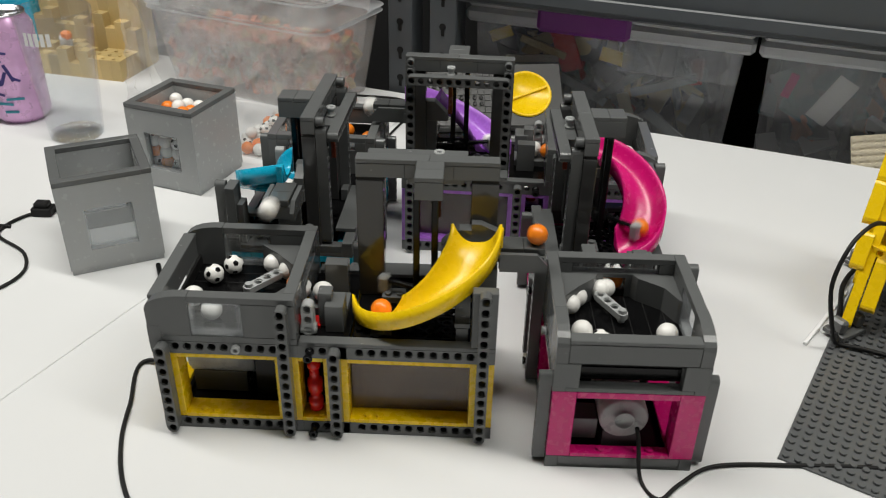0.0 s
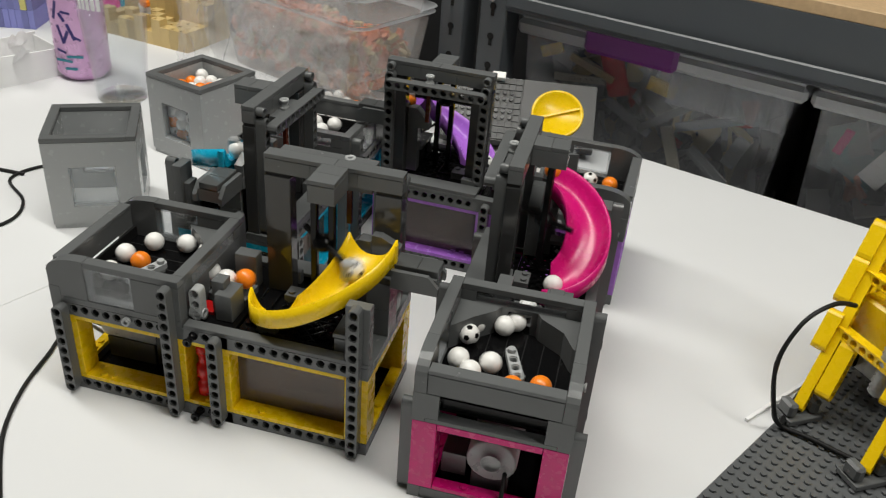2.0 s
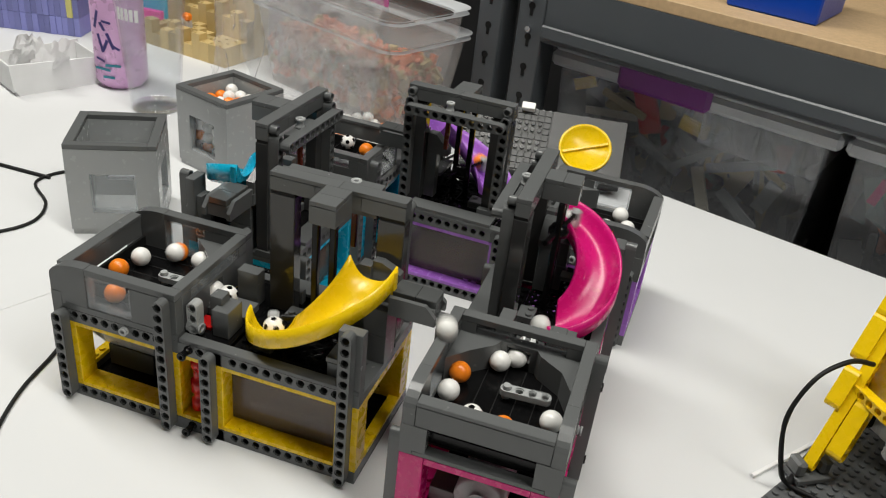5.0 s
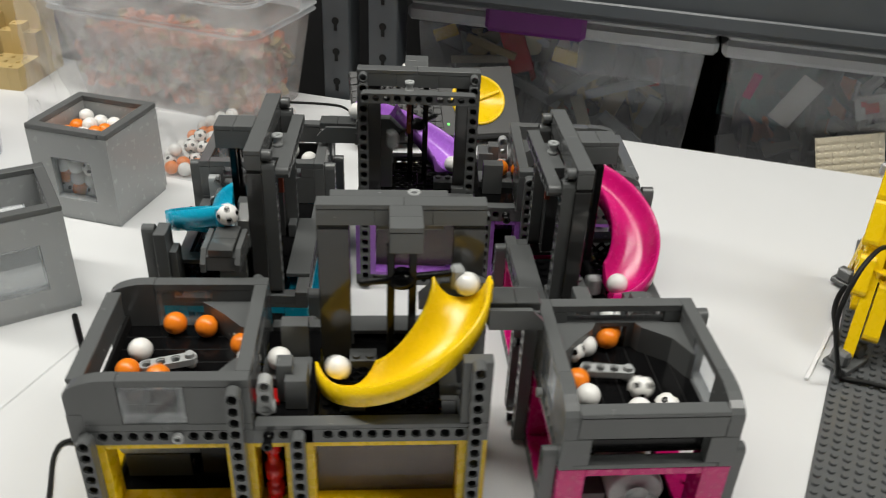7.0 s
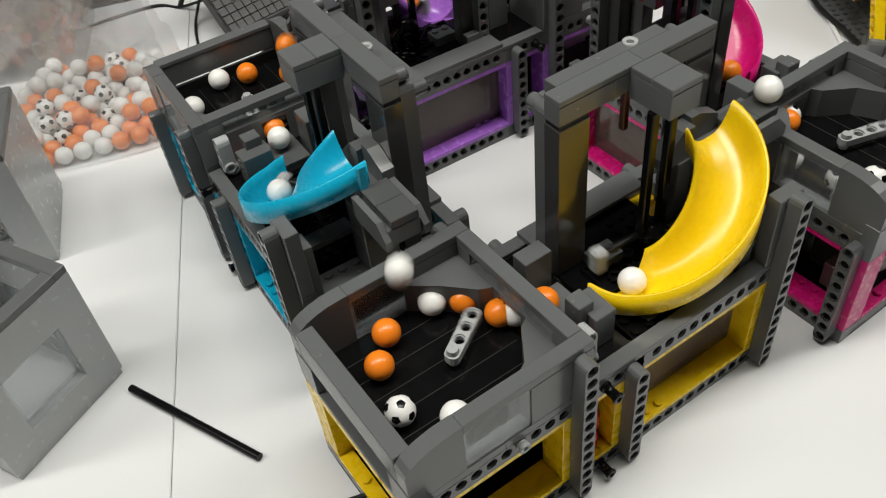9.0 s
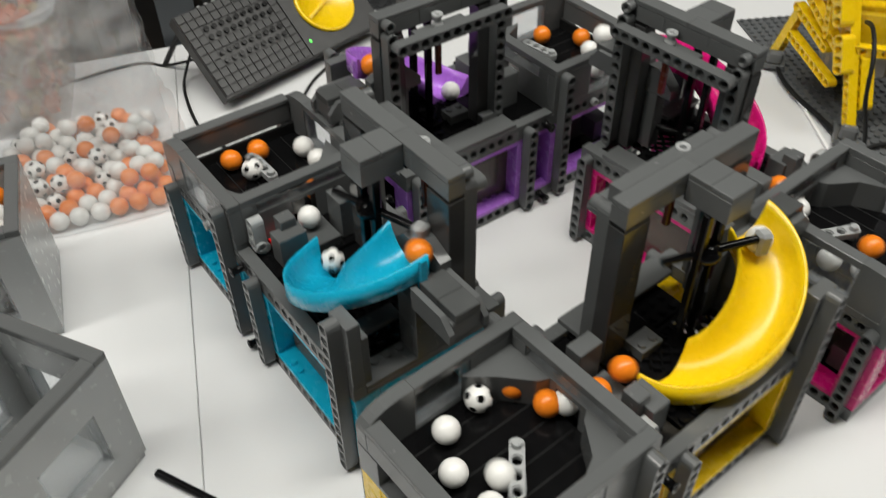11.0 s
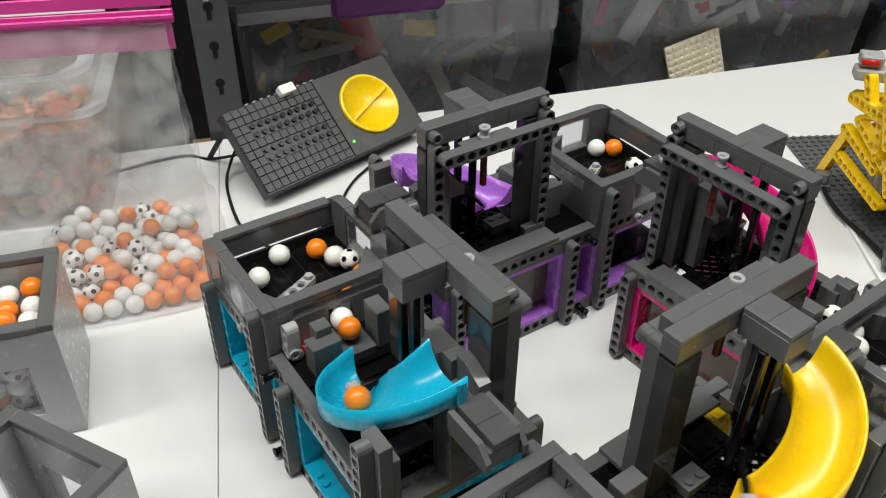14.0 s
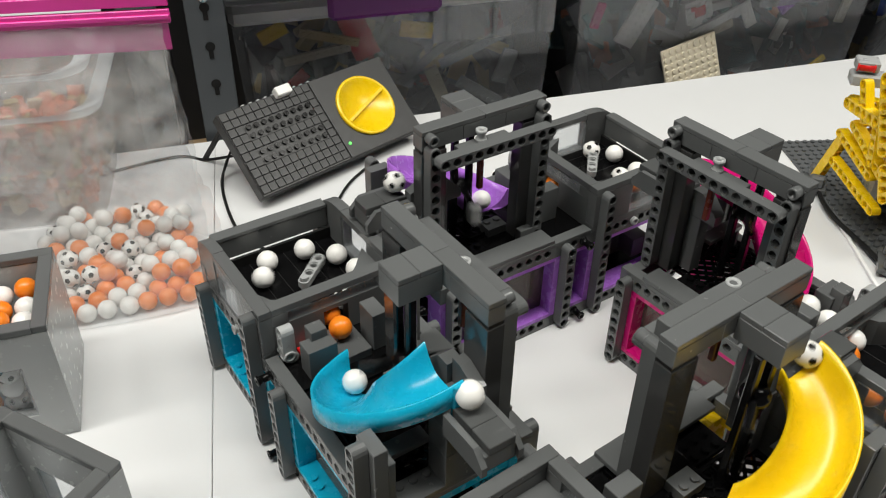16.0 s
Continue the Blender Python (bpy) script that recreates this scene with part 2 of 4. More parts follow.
setting("floor", block(-3000, 3000, -2600, 2400, -760, -740, 1), CONCRETE, "grey painted workshop floor", category="floor")
setting("ceiling", block(-3000, 3000, -2600, 2400, 1750, 1770, 1), WALL, "plain pale workshop ceiling", category="ceiling")
# The north wall is coloured near black for the unlit depth there.
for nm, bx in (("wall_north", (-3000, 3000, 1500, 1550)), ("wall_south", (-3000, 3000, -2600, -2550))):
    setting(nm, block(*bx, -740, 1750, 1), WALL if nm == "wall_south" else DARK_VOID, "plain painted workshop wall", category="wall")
for nm, bx in (("wall_west", (-3000, -2950, -2550, 1500)), ("wall_east", (2950, 3000, -2550, 1500))):
    setting(nm, block(*bx, -740, 1750, 1), WALL, "plain painted workshop wall", category="wall")

BACK = pose(0.152, 0.645, 0, 0, 0, EDGE)  # x along the tables' back edge, y away

SEAM = 0.086  # the joint between the tables runs a little askew


def table(x0, x1, y0, y1, label):
    t = thing("folding_table", label, "table", BACK)
    top = block(x0, x1, y0, y1, -28, 0, 0.6)
    top.v = [(x + (SEAM * y if abs(x) < 5 else 0), y, z) for x, y, z in top.v]
    part("tabletop", top, TABLE, t)
    for i, x in enumerate((x0 + 60, x1 - 60)):
        for y in (y0 + 60, y1 - 60):
            part("leg", block(x - 14, x + 14, y - 14, y + 14, -740, -28, 2), STEEL, t)
    return t


table(0.2, 1750, -1100, 0, "white laminate folding table with rounded edge")
table(-1750, -0.2, -1100, 0, "white laminate folding table beside another one")

# ---- the four ball modules ----
MODULES = [
    ("yellow", YELLOW, pose(0, 0, 0)),
    ("magenta", MAGENTA, pose(0.3554, -0.0224, 0, 0, 0, 90.64)),
    ("lavender", PURPLE, pose(0.3716, 0.3347, 0, 0, 0, 177.43)),
    ("azure", TEAL, pose(0.0272, 0.3530, 0, 0, 0, 267.98)),
]
CX, CY = 176.0, 47.0      # axis of the lifting arm
BX, BY = 55.0, 47.0       # axis of the stirrer
FLOOR = 78.0              # floor of the basin


CHUTE0, CHUTE1 = 190.0, 361.0


def chute_height(a):
    """Height of the chute's floor at the angle a, degrees."""
    s = max(0.0, min(1.0, (a - 205) / 155))
    return 75.5 + 52.5 * (0.5 * s + 0.5 * s * s * (3 - 2 * s))


def chute():
    """The curved chute: a U-shaped trough that climbs round the axis, round and flat at its low end."""
    b = Build()
    n = 52
    prof = []
    for i in range(21):
        t = -1 + 2 * i / 20
        prof.append((33 + 15.2 * t, 14.0 * abs(t) ** (3.4 if t > 0 else 2.6)))
    loop = prof + [(49.6, 14.1), (49.7, 1.0), (46, -1.8), (40, -2.6), (26, -2.6), (19, -0.4), (16.4, 13.0)]
    m = len(loop)
    v = []
    for i in range(n + 1):
        for r, z in loop:
            first = CHUTE0 + max(0.0, 49 - r) * 0.85
            a = first + (CHUTE1 - first) * i / n
            v.append((CX + r * math.cos(radians(a)), CY + r * math.sin(radians(a)), chute_height(a) + z))
    f = [(i * m + k, i * m + (k + 1) % m, (i + 1) * m + (k + 1) % m, (i + 1) * m + k) for i in range(n) for k in range(m)]
    b.add(v, f, True)
    b.add(v[:m], [tuple(range(m))])
    b.add(v[-m:], [tuple(range(m))[::-1]])
    return b


def prism(points, y0, y1, axis="y"):
    """A prism over a convex outline given as (x, z) for axis y, or (x, y) for axis z."""
    n = len(points)
    if axis == "y":
        v = [(x, y0, z) for x, z in points] + [(x, y1, z) for x, z in points]
    else:
        v = [(x, y, y0) for x, y in points] + [(x, y, y1) for x, y in points]
    b = Build().add(v, [tuple(range(n)), tuple(range(n, 2 * n))[::-1]] + [(i, (i + 1) % n, n + (i + 1) % n, n + i) for i in range(n)])
    return fix_faces(b)


def stud_plate(x0, x1, y0, y1, z0, z1, skip=None):
    b = block(x0, x1, y0, y1, z0, z1, 0.2)
    for i in range(int((x1 - x0) // 8)):
        for j in range(int((y1 - y0) // 8)):
            if skip and skip(i, j):
                continue
            b.join(tube(2.4, z1, z1 + 1.7, 12).move(Matrix.Translation((x0 + 4 + 8 * i, y0 + 4 + 8 * j, 0))))
    return b


def grille(x0, x1, y0, y1, z):
    """An openwork lattice panel."""
    b = block(x0, x1, y0, y0 + 1.5, z - 2, z, 0.2)
    for q in ((x0, x1, y1 - 1.5, y1), (x0, x0 + 1.5, y0, y1), (x1 - 1.5, x1, y0, y1)):
        b.join(block(*q, z - 2, z, 0.2))
    n = 6
    w, d = x1 - x0, y1 - y0
    L = math.hypot(w, d) / 2
    for s in (45, -45):
        for i in range(-n, n + 1):
            c = i * 5.6
            half = max(2.0, min(w, d) * 0.72 - abs(c))
            bar = block(-half, half, -0.7, 0.7, z - 1.8, z - 0.2, 0.15)
            ca, sa = math.cos(radians(s + 90)), math.sin(radians(s + 90))
            cx, cy = (x0 + x1) / 2 + c * ca, (y0 + y1) / 2 + c * sa
            bar.move(Matrix.Translation((cx, cy, 0)) @ Matrix.Rotation(radians(s), 4, "Z"))
            keep = [(min(max(x, x0), x1), min(max(y, y0), y1), q) for x, y, q in bar.v]
            bar.v = keep
            b.join(bar)
    return b


def bricks(parent, name, x0, x1, y0, y1, z0, z1, along, cut=32):
    """A wall of smooth upright panels side by side."""
    lo, hi = (x0, x1) if along == "x" else (y0, y1)
    p = lo
    while p < hi - 0.5:
        e = min(hi, p + cut)
        if hi - e < 7:
            e = hi
        q = (p, e, y0, y1) if along == "x" else (x0, x1, p, e)
        part(name, block(q[0] + 0.04, q[1] - 0.04, q[2], q[3], z0 + 0.03, z1 - 0.03, 0.18), GREY, parent)
        p = e


def pin(r, length, rim=True):
    e = 0.7 if rim else 0.0
    return lathe([(0.2, length - 2.5), (r * 0.62, length - 2.5), (r * 0.62, length), (r + e, length), (r + e, length - 1.2), (r, length - 1.3), (r, 1.0), (r + e, 0.9), (r + e, 0), (0.2, 0)], 14)


def bush():
    return lathe([(1.5, 0), (3.6, 0), (3.6, 2), (2.6, 2.6), (2.6, 5.4), (3.6, 6), (3.6, 8), (2.4, 8), (1.6, 7), (1.5, 0)], 18)


LEAN_BACK = Matrix.Rotation(radians(-90), 4, "X")


def lattice(x0, x1, y0, y1, z0, z1):
    """A frame with bars crossing it both ways on the slant."""
    b = Build()
    for q in ((x0, x1, y0, y0 + 2.4), (x0, x1, y1 - 2.4, y1), (x0, x0 + 2.4, y0 + 2.4, y1 - 2.4), (x1 - 2.4, x1, y0 + 2.4, y1 - 2.4)):
        b.join(block(q[0], q[1], q[2], q[3], z0, z1, 0.2))
    for s in (1, -1):
        low = 0.0 if s > 0 else -(y1 - y0)
        c = low + 4
        while c < low + (x1 - x0) + (y1 - y0) - 2:
            # the bar runs along s * (y - y0) = c - (x - x0)
            pts = []
            for x in (x0 + 1, x1 - 1):
                y = y0 + s * (c - (x - x0))
                if y0 + 1 <= y <= y1 - 1:
                    pts.append((x, y))
            for y in (y0 + 1, y1 - 1):
                x = x0 + c - s * (y - y0)
                if x0 + 1 < x < x1 - 1:
                    pts.append((x, y))
            if len(pts) >= 2:
                (ax, ay), (bx, by) = pts[0], pts[1]
                n = math.hypot(bx - ax, by - ay)
                if n > 1:
                    bar = block(0, n, -0.9, 0.9, z0 + 0.4, z1 - 0.3, 0.2)
                    b.join(bar.move(Matrix.Translation((ax, ay, 0)) @ Matrix.Rotation(math.atan2(by - ay, bx - ax), 4, "Z")))
            c += 8.0
    return b


def end_lattice():
    """An upright openwork panel across the module's end."""
    b = lattice(11.2, 41, 71, 86.2, -1.1, 1.1)
    b.v = [(202 + w, u, v) for u, v, w in b.v]
    return b


def module(k):
    colour, tint, m = MODULES[k]
    t = thing("ball_machine_module", "dark grey plastic brick ball machine module framed in %s" % colour, "toy machine", m, "ball machine modules")
    # --- base and the two rows of holed bricks on the long sides ---
    base = part("base", block(0, 224, 8, 88, 0, 3.2, 0.3), GREY, t, key="base")
    # Black instead of grey: the inside's shade is put into its colour.
    part("floor_tile", block(8, 216, 10, 86, 3.3, 4.2, 0.2), BLACK, t, key="floor_tile")
    for side, y in (("outer", 0), ("inner", 88)):
        for z in (0, 64):
            for x0, n in ((0, 11), (96, 3), (128, 11)):
                part("holed_brick", lambda n=n: holed(n, 7.95, 7.95, -5.75, 3.75, 7.9), GREY, t, m=at(x0 + 8, y, z + 5.8), key=("row", n))
        part("spacer_brick", block(-3.9, 3.9, 0, 7.9, 0, 9.5, 0.2), GREY, t, m=at(124, y, 0), key="spacer")
        part("spacer_brick", block(-3.9, 3.9, 0, 7.9, 0, 9.5, 0.2), GREY, t, m=at(124, y, 64), key="spacer")
        part("side_tile", block(97, 224, y, y + 8, 73.6, 76.6, 0.3), GREY, t, key=("side_tile", y))
        # coloured window frames
        yy = y if side == "outer" else y - 8
        for x0, x1 in ((0, 16), (80, 96), (112, 128), (208, 224)):
            part("frame_post", block(x0 + 0.1, x1 - 0.1, yy + 0.4, yy + 15.6, 9.6, 63.9, 0.3), tint, t, key=("post", x0, yy))
        for x0, x1 in ((16, 80), (96, 112), (128, 208)):
            part("frame_sill", lambda x0=x0, x1=x1, yy=yy: stud_plate(x0, x1, yy + 0.2, yy + 15.8, 9.6, 12.8, lambda i, j: i not in (1, 2)), tint, t, key=("sill", x0, yy))
            part("frame_lintel", block(x0, x1, yy + 0.2, yy + 15.8, 60.8, 63.9, 0.2), tint, t, key=("lintel", x0, yy))
        py = y + 12 if side == "outer" else y - 4
        part("smoky_panel", block(128, 208, py, py + 1.2, 12.8, 60.8, 0.2), SMOKE, t, "smoky clear plastic panel", key=("smoke", py))
        # rounded beams
        by = -7.9 if side == "outer" else 96.1
        for x, n in ((8, 9), (88, 13), (120, 9), (216, 15 if side == "outer" else 9)):
            part("beam", lambda n=n: upright_beam(n), GREY, t, m=at(x, by, 5.8), key=("beam", n))
        for z in (5.8, 69.8):
            part("pin", lambda: pin(2.4, 9), BLACK, t, m=at(104, y if side == "outer" else 96, z, 90 if side == "outer" else -90), key="pin")
        part("pin", lambda: pin(2.3, 3), LIGHT_GREY, t, "light grey pin", m=at(56, y if side == "outer" else 96, 69.8, 90 if side == "outer" else -90), key="pin_short")
    # --- short ends ---
    for x, end in ((0, 0), (216, 1)):
        part("end_brick", block(x, x + 8, 8.1, 87.9, 0, 9.5, 0.3), GREY, t, key=("end", x))
        part("end_sill", lambda x=x: stud_plate(x, x + 8, 16, 80, 9.6, 12.8, lambda i, j: j not in (1, 2, 5)), tint, t, key=("esill", x))
        part("end_lintel", block(x, x + 8, 16, 80, 59, 63.9, 0.2), tint, t, key=("elin", x))
        part("end_brick", block(x, x + 8, 8.1, 87.9, 64, 67.2, 0.3), GREY, t, key=("end2", x))
    part("end_brick", block(216, 224, 61.1, 87.9, 67.3, 73.5, 0.3), GREY, t, key="end3")
    # --- motor and gears inside, with black filler blocks added for the dark interior ---
    part("motor", lambda: lathe([(0.2, 0), (6, 0), (6, -2), (7, -2), (7, 0), (14.5, 0), (16, 1.5), (16, 46), (0.2, 46)], 28).move(Matrix.Rotation(radians(90), 4, "Y")), LIGHT_GREY, t, "light grey round motor", m=at(10, 46, 34), key="motor")
    part("motor_mount", block(12, 50, 34, 58, 4.2, 22, 0.4), GREY, t, key="mount")
    part("gear_housing", block(60, 92, 22, 74, 4.2, 58, 0.5), BLACK, t, key="housing")
    part("gear_housing", block(134, 200, 24, 74, 4.2, 50, 0.5), BLACK, t, key="housing2")
    part("gear_block", block(14, 30, 62, 78, 12.9, 30, 0.4), GREY, t, key="gblock")
    part("clutch", lambda: lathe([(2, 0), (5, 0), (5, 8), (3.6, 9), (3.6, 14), (5, 15), (5, 24), (3.2, 25), (3.2, 34), (4.4, 35), (4.4, 42), (2, 42)], 18), RED, t, "red ridged clutch on a shaft", m=at(104, 9, 15), key="clutch")
    # --- basin ---
    part("basin_floor", block(8, 88, 8, 88, 70, FLOOR, 0.2), BLACK, t, "glossy black basin floor", key="bfloor")
    for i in range(6):
        part("floor_groove", block(10, 86, 16 + 12 * i, 16.7 + 12 * i, FLOOR, FLOOR + 0.25, 0.1), BLACK_MATT, t, key=("groove", i))
    for y in (0, 88):
        bricks(t, "brick", 0, 96, y + 0.1, y + 7.9, 73.7, 78.4, "x", 48)
        # curved end slope, then the wall round its window
        prof = [(0.1, 78.5), (28, 78.5), (28, 108.8)] + [(24 - 24 * math.sin(radians(a)) * 1.0, 98 + 10.8 * math.cos(radians(a))) for a in range(0, 91, 15)]
        prof[-1] = (0.1, 98)
        part("curved_brick", prism(prof, y + 0.1, y + 7.9), GREY, t, key=("curve", y))
        bricks(t, "brick", 62, 96, y + 0.1, y + 7.9, 78.5, 103.9, "x", 34)
        part("wall_tile", block(28.1, 96, y + 0.1, y + 7.9, 104, 108.8, 0.35), GREY, t, key=("wtile", y))
        wy = y + (0.6 if y == 0 else 5.4)
        pane = part("window_panel", block(28.2, 61.8, wy, wy + 1.4, 78.6, 103.9, 0.2), CLEAR, t, "clear plastic window panel", key=("wpane", y))
        for q in ((28.2, 61.8, 78.6, 80.8), (28.2, 61.8, 102.2, 103.9), (28.2, 30, 80.8, 102.2), (60, 61.8, 80.8, 102.2)):
            part("window_rim", block(q[0], q[1], y + 1, y + 7, q[2], q[3], 0.2), RIM, t, key=("wrim", y, q))
    part("front_rail", block(0.1, 8, 8.1, 87.9, 86, 100.5, 0.4), GREY, t, key="frail")
    part("front_rail_tile", block(0, 8.6, 8.1, 87.9, 100.6, 103.6, 0.4), GREY, t, key="frail2")
    part("slot_back", block(9, 11, 8.1, 87.9, 67.5, 86, 0.2), BLACK_MATT, t, key="slot")
    for y in (0.1, 80):
        part("corner_brick", block(-0.25, 7.9, y if y > 1 else -0.25, y + (16.15 if y > 1 else 15.8), 67.3, 85.9, 0.25), GREY, t, key=("cbrick", y))
    bricks(t, "brick", 88.1, 96, 8, 40, 73.7, 96.4, "y", 32)
    bricks(t, "brick", 88.1, 96, 56, 88, 73.7, 96.4, "y", 32)
    part("brick", block(88.1, 96, 40, 56, 93, 96.4, 0.2), GREY, t, key="overgate")
    part("wall_tile", block(88.1, 96, 8, 88, 104.2, 108.8, 0.35), GREY, t, key="divtile")
    for i in range(8):
        if i in (0, 7):
            part("brick", block(88.1, 96, 8 + 10 * i, 18 + 10 * i, 96.5, 104.1, 0.2), GREY, t, key=("divb", i))
        else:
            part("clear_brick", block(89, 95.6, 8.1 + 10 * i, 17.9 + 10 * i, 96.5, 104.1, 0.5), CLEAR, t, "clear plastic brick", key=("divc", i))
    # sloped corners that guide the balls to the gate
    part("guide_slope", prism([(88, 8), (88, 36), (83, 33), (72, 17), (58, 10), (56, 8)], 78.1, 96.3, "z"), GREY, t, key="guide0")
    part("guide_slope", prism([(88, 88), (56, 88), (58, 86), (70, 76), (82, 63), (88, 60)], 78.1, 96.3, "z"), GREY, t, key="guide1")
    # --- ball gate between basin and chute ---
    part("gate_floor", block(96, 128, 8, 88, 70, 73.5, 0.2), BLACK, t, key="gfloor")
    part("gate_ramp", block(96, 124, 36, 56, 70.5, 79, 0.4), GREY, t, key="gramp")
    part("gate_block", block(107, 116, 22, 32, 73.6, 100, 0.4), GREY, t, key="gb1")
    part("gate_block", block(112, 124, 16, 34, 73.6, 94, 0.4), GREY, t, key="gb2")
    part("gate_block", block(106, 122, 58, 68, 73.6, 100, 0.4), GREY, t, key="gb3")
    part("gate_lever", lambda: upright_beam(3), LIGHT_GREY, t, "light grey lever", m=at(102, 8.5, 80), key="lever3")
    part("gate_pin", lambda: pin(3.2, 10), LIGHT_GREY, t, m=at(97, 12, 80, 0, 90), key="gpin")
    # --- deck under the chute ---
    part("deck", lambda: stud_plate(130, 170, 8, 88, 70.2, 73.4, lambda i, j: not (j in (0, 1) and i < 6)), BLACK, t, key="deck")
    part("deck", lambda: stud_plate(170.2, 196, 62, 88, 70.2, 73.4), BLACK, t, key="deck2")
    part("lattice_plate", lambda: lattice(170.2, 208, 9, 61.8, 68, 71), BLACK, t, "black lattice plate with open diamonds", key="lattice")
    part("grille", lambda: grille(150, 196, 10, 36, 75.8), BLACK, t, "black openwork lattice", key="grille")
    part("grille", lambda: grille(140, 176, 36, 58, 75.6), BLACK, t, key="grille2")
    part("inner_tile", block(130, 206, 80, 95.8, 76.7, 79.8, 0.3), GREY, t, key="itile")
    part("chute_step", lambda: stud_plate(146, 162, 50, 62, 73.5, 80), GREY, t, key="cstep")
    part("chute_block", block(136, 148, 74, 79.8, 73.6, 84, 0.4), GREY, t, key="cblock")
    part("chute_block", block(142, 156, 12, 26, 73.5, 76.6, 0.4), GREY, t, key="cfoot")
    part("chute", chute, tint, t, "smooth curved %s chute" % colour, key="chute")
    # --- end wall and bridge ---
    part("end_block", block(208, 224, 0.2, 8, 76.7, 119, 0.4), GREY, t, key="eblock")
    part("end_slab", block(210, 222, 8.2, 13, 70.7, 105, 0.4), GREY, t, key="eblock2")
    part("end_tile", block(197, 207, 8.2, 42, 86.4, 90, 0.3), GREY, t, key="etile")
    part("lattice_wall", end_lattice, BLACK, t, "black openwork lattice", key="elattice")
    part("end_post", block(198, 206, 8.2, 11, 70.7, 86.3, 0.3), GREY, t, key="epost")
    part("end_deck", lambda: stud_plate(208.2, 223.8, 8.2, 61, 67.4, 70.6), GREY, t, key="edeck")
    part("chute_tab", block(223.6, 226.6, 42, 47, 121, 141, 0.8), tint, t, key="ctab")
    for z0, z1 in ((70.7, 92), (92.1, 112)):
        part("bridge_pier", block(208, 224, 40, 58, z0, z1, 0.3), GREY, t, key=("pier", z0))
    part("bridge", block(206, 226, 50, 62, 112.1, 121.6, 0.3), GREY, t, key="bridge0")
    part("bridge", block(224.5, 254, 40.3, 57.7, 112.2, 122.4, 0.4), GREY, t, key="bridge1")
    for i in range(2):
        part("bridge_tile", block(225 + 15.5 * i, 240.4 + 14 * i, 42, 57, 122.5, 127.6, 0.4), TILE, t, "glossy grey tile", key=("btile", i))
    for y, s in ((37, 1), (61, -1)):
        ch = prism([(225, 112.3), (256, 112.3), (256, 118), (249, 125.5), (225, 125.5)], min(y, y + 3.2 * s), max(y, y + 3.2 * s))
        part("bridge_rail", ch, GREY, t, key=("brail", y))
    # stepped slopes behind the high end of the chute
    part("slope_brick", prism([(186, 116), (206, 116), (206, 134), (198, 134), (186, 122)], 52, 61), GREY, t, key="sl1")
    part("slope_brick", prism([(206, 121.7), (225, 121.7), (225, 131), (212, 137), (206, 137)], 55, 61.8), GREY, t, key="sl2")
    part("pier", block(196, 206, 51, 61, 73.6, 116, 0.4), GREY, t, key="pier3")
    # --- arch ---
    for x in (129, 205):
        part("arch_pillar", block(x, x + 18, 62, 72, 73.6, 163.2, 0.4), GREY_ARCH, t, "glossy dark grey pillar", key=("pillar", x))
        # Black strip that draws the shadow line under the arch's top.
        part("arch_gap", block(x + 0.6, x + 17.4, 62.8, 71.4, 163.2, 165.6, 0.1), BLACK_MATT, t, key=("gap", x))
    for x0, x1 in ((129, 161), (161, 193), (193, 223)):
        part("arch_brick", block(x0 + 0.05, x1 - 0.05, 62, 72, 165.6, 175.4, 0.25), GREY, t, key=("arch", x0))
    for x0, x1 in ((129, 177), (177, 223)):
        part("arch_tile", block(x0 + 0.05, x1 - 0.05, 61.9, 72.1, 175.5, 178.7, 0.35), GREY, t, key=("archt", x0))
    part("arch_tab", block(169, 187, 37, 61.9, 163, 175.4, 0.3), GREY, t, key="tab")
    for i in range(2):
        part("arch_tile", block(169, 187, 37 + 12.4 * i, 49.3 + 12.4 * i, 175.5, 178.7, 0.35), GREY, t, key=("tabt", i))
    for x in (134, 218):
        part("beam", lambda: upright_beam(12), GREY, t, m=at(x, 72.2, 78), key=("beam", 12))
        part("pin", lambda: pin(3.6, 6, False), GREY, t, m=at(x, 72.2, 174, -90) if k else at(x, 80.1, 166, -90), key="cap_pin")
    part("crossbeam", lambda: holed(11, 4, 4, -3.9, 3.9, 7.8, True), GREY, t, m=at(136, 80.2, 162), key="hbeam11")
    part("ledge", block(162, 200, 72.2, 80.1, 157, 164, 0.3), GREY, t, key="ledge")
    if k == 0:
        part("ledge_tile", block(136, 202, 72.2, 80.1, 164.1, 178.5, 0.35), GREY, t, key="ledge2")
    part("bush", bush, LIGHT_GREY, t, "light grey axle bush", m=at(183, 76.6, 171.2 if k == 0 else 164.1), key="bush")
    part("hanging_axle", block(181.2, 184.8, 75.2, 78.8, 130, 160, 0.5), REDBROWN, t, "reddish brown axle", key="haxle")
    for dx in (-6, 6):
        part("lift_rail", block(CX + dx - 2.2, CX + dx + 2.2, CY - 2.2, CY + 2.2, 74, 163, 0.6), BLACK, t, "black upright rail", key=("rail", dx))
    part("stub", lambda: pin(3.9, 7, False), LIGHT_GREY, t, m=at(99, 14, 78, 0, 90), key="stub")
    part("red_block", block(97, 108, 20, 32, 70.5, 76, 0.4), RED, t, "red block", key="redb")
    # --- moving parts ---
    arm = part("lifting_arm", lambda: tube(2.2, -24, 35, 10).move(Matrix.Rotation(radians(90), 4, "Y")), BLACK, t, "black axle arm", key="arm")
    part("pusher", lambda: block(28, 35.5, -3.9, 3.9, -10, 4, 1.6), BOX_GREY, arm, key="pusher")
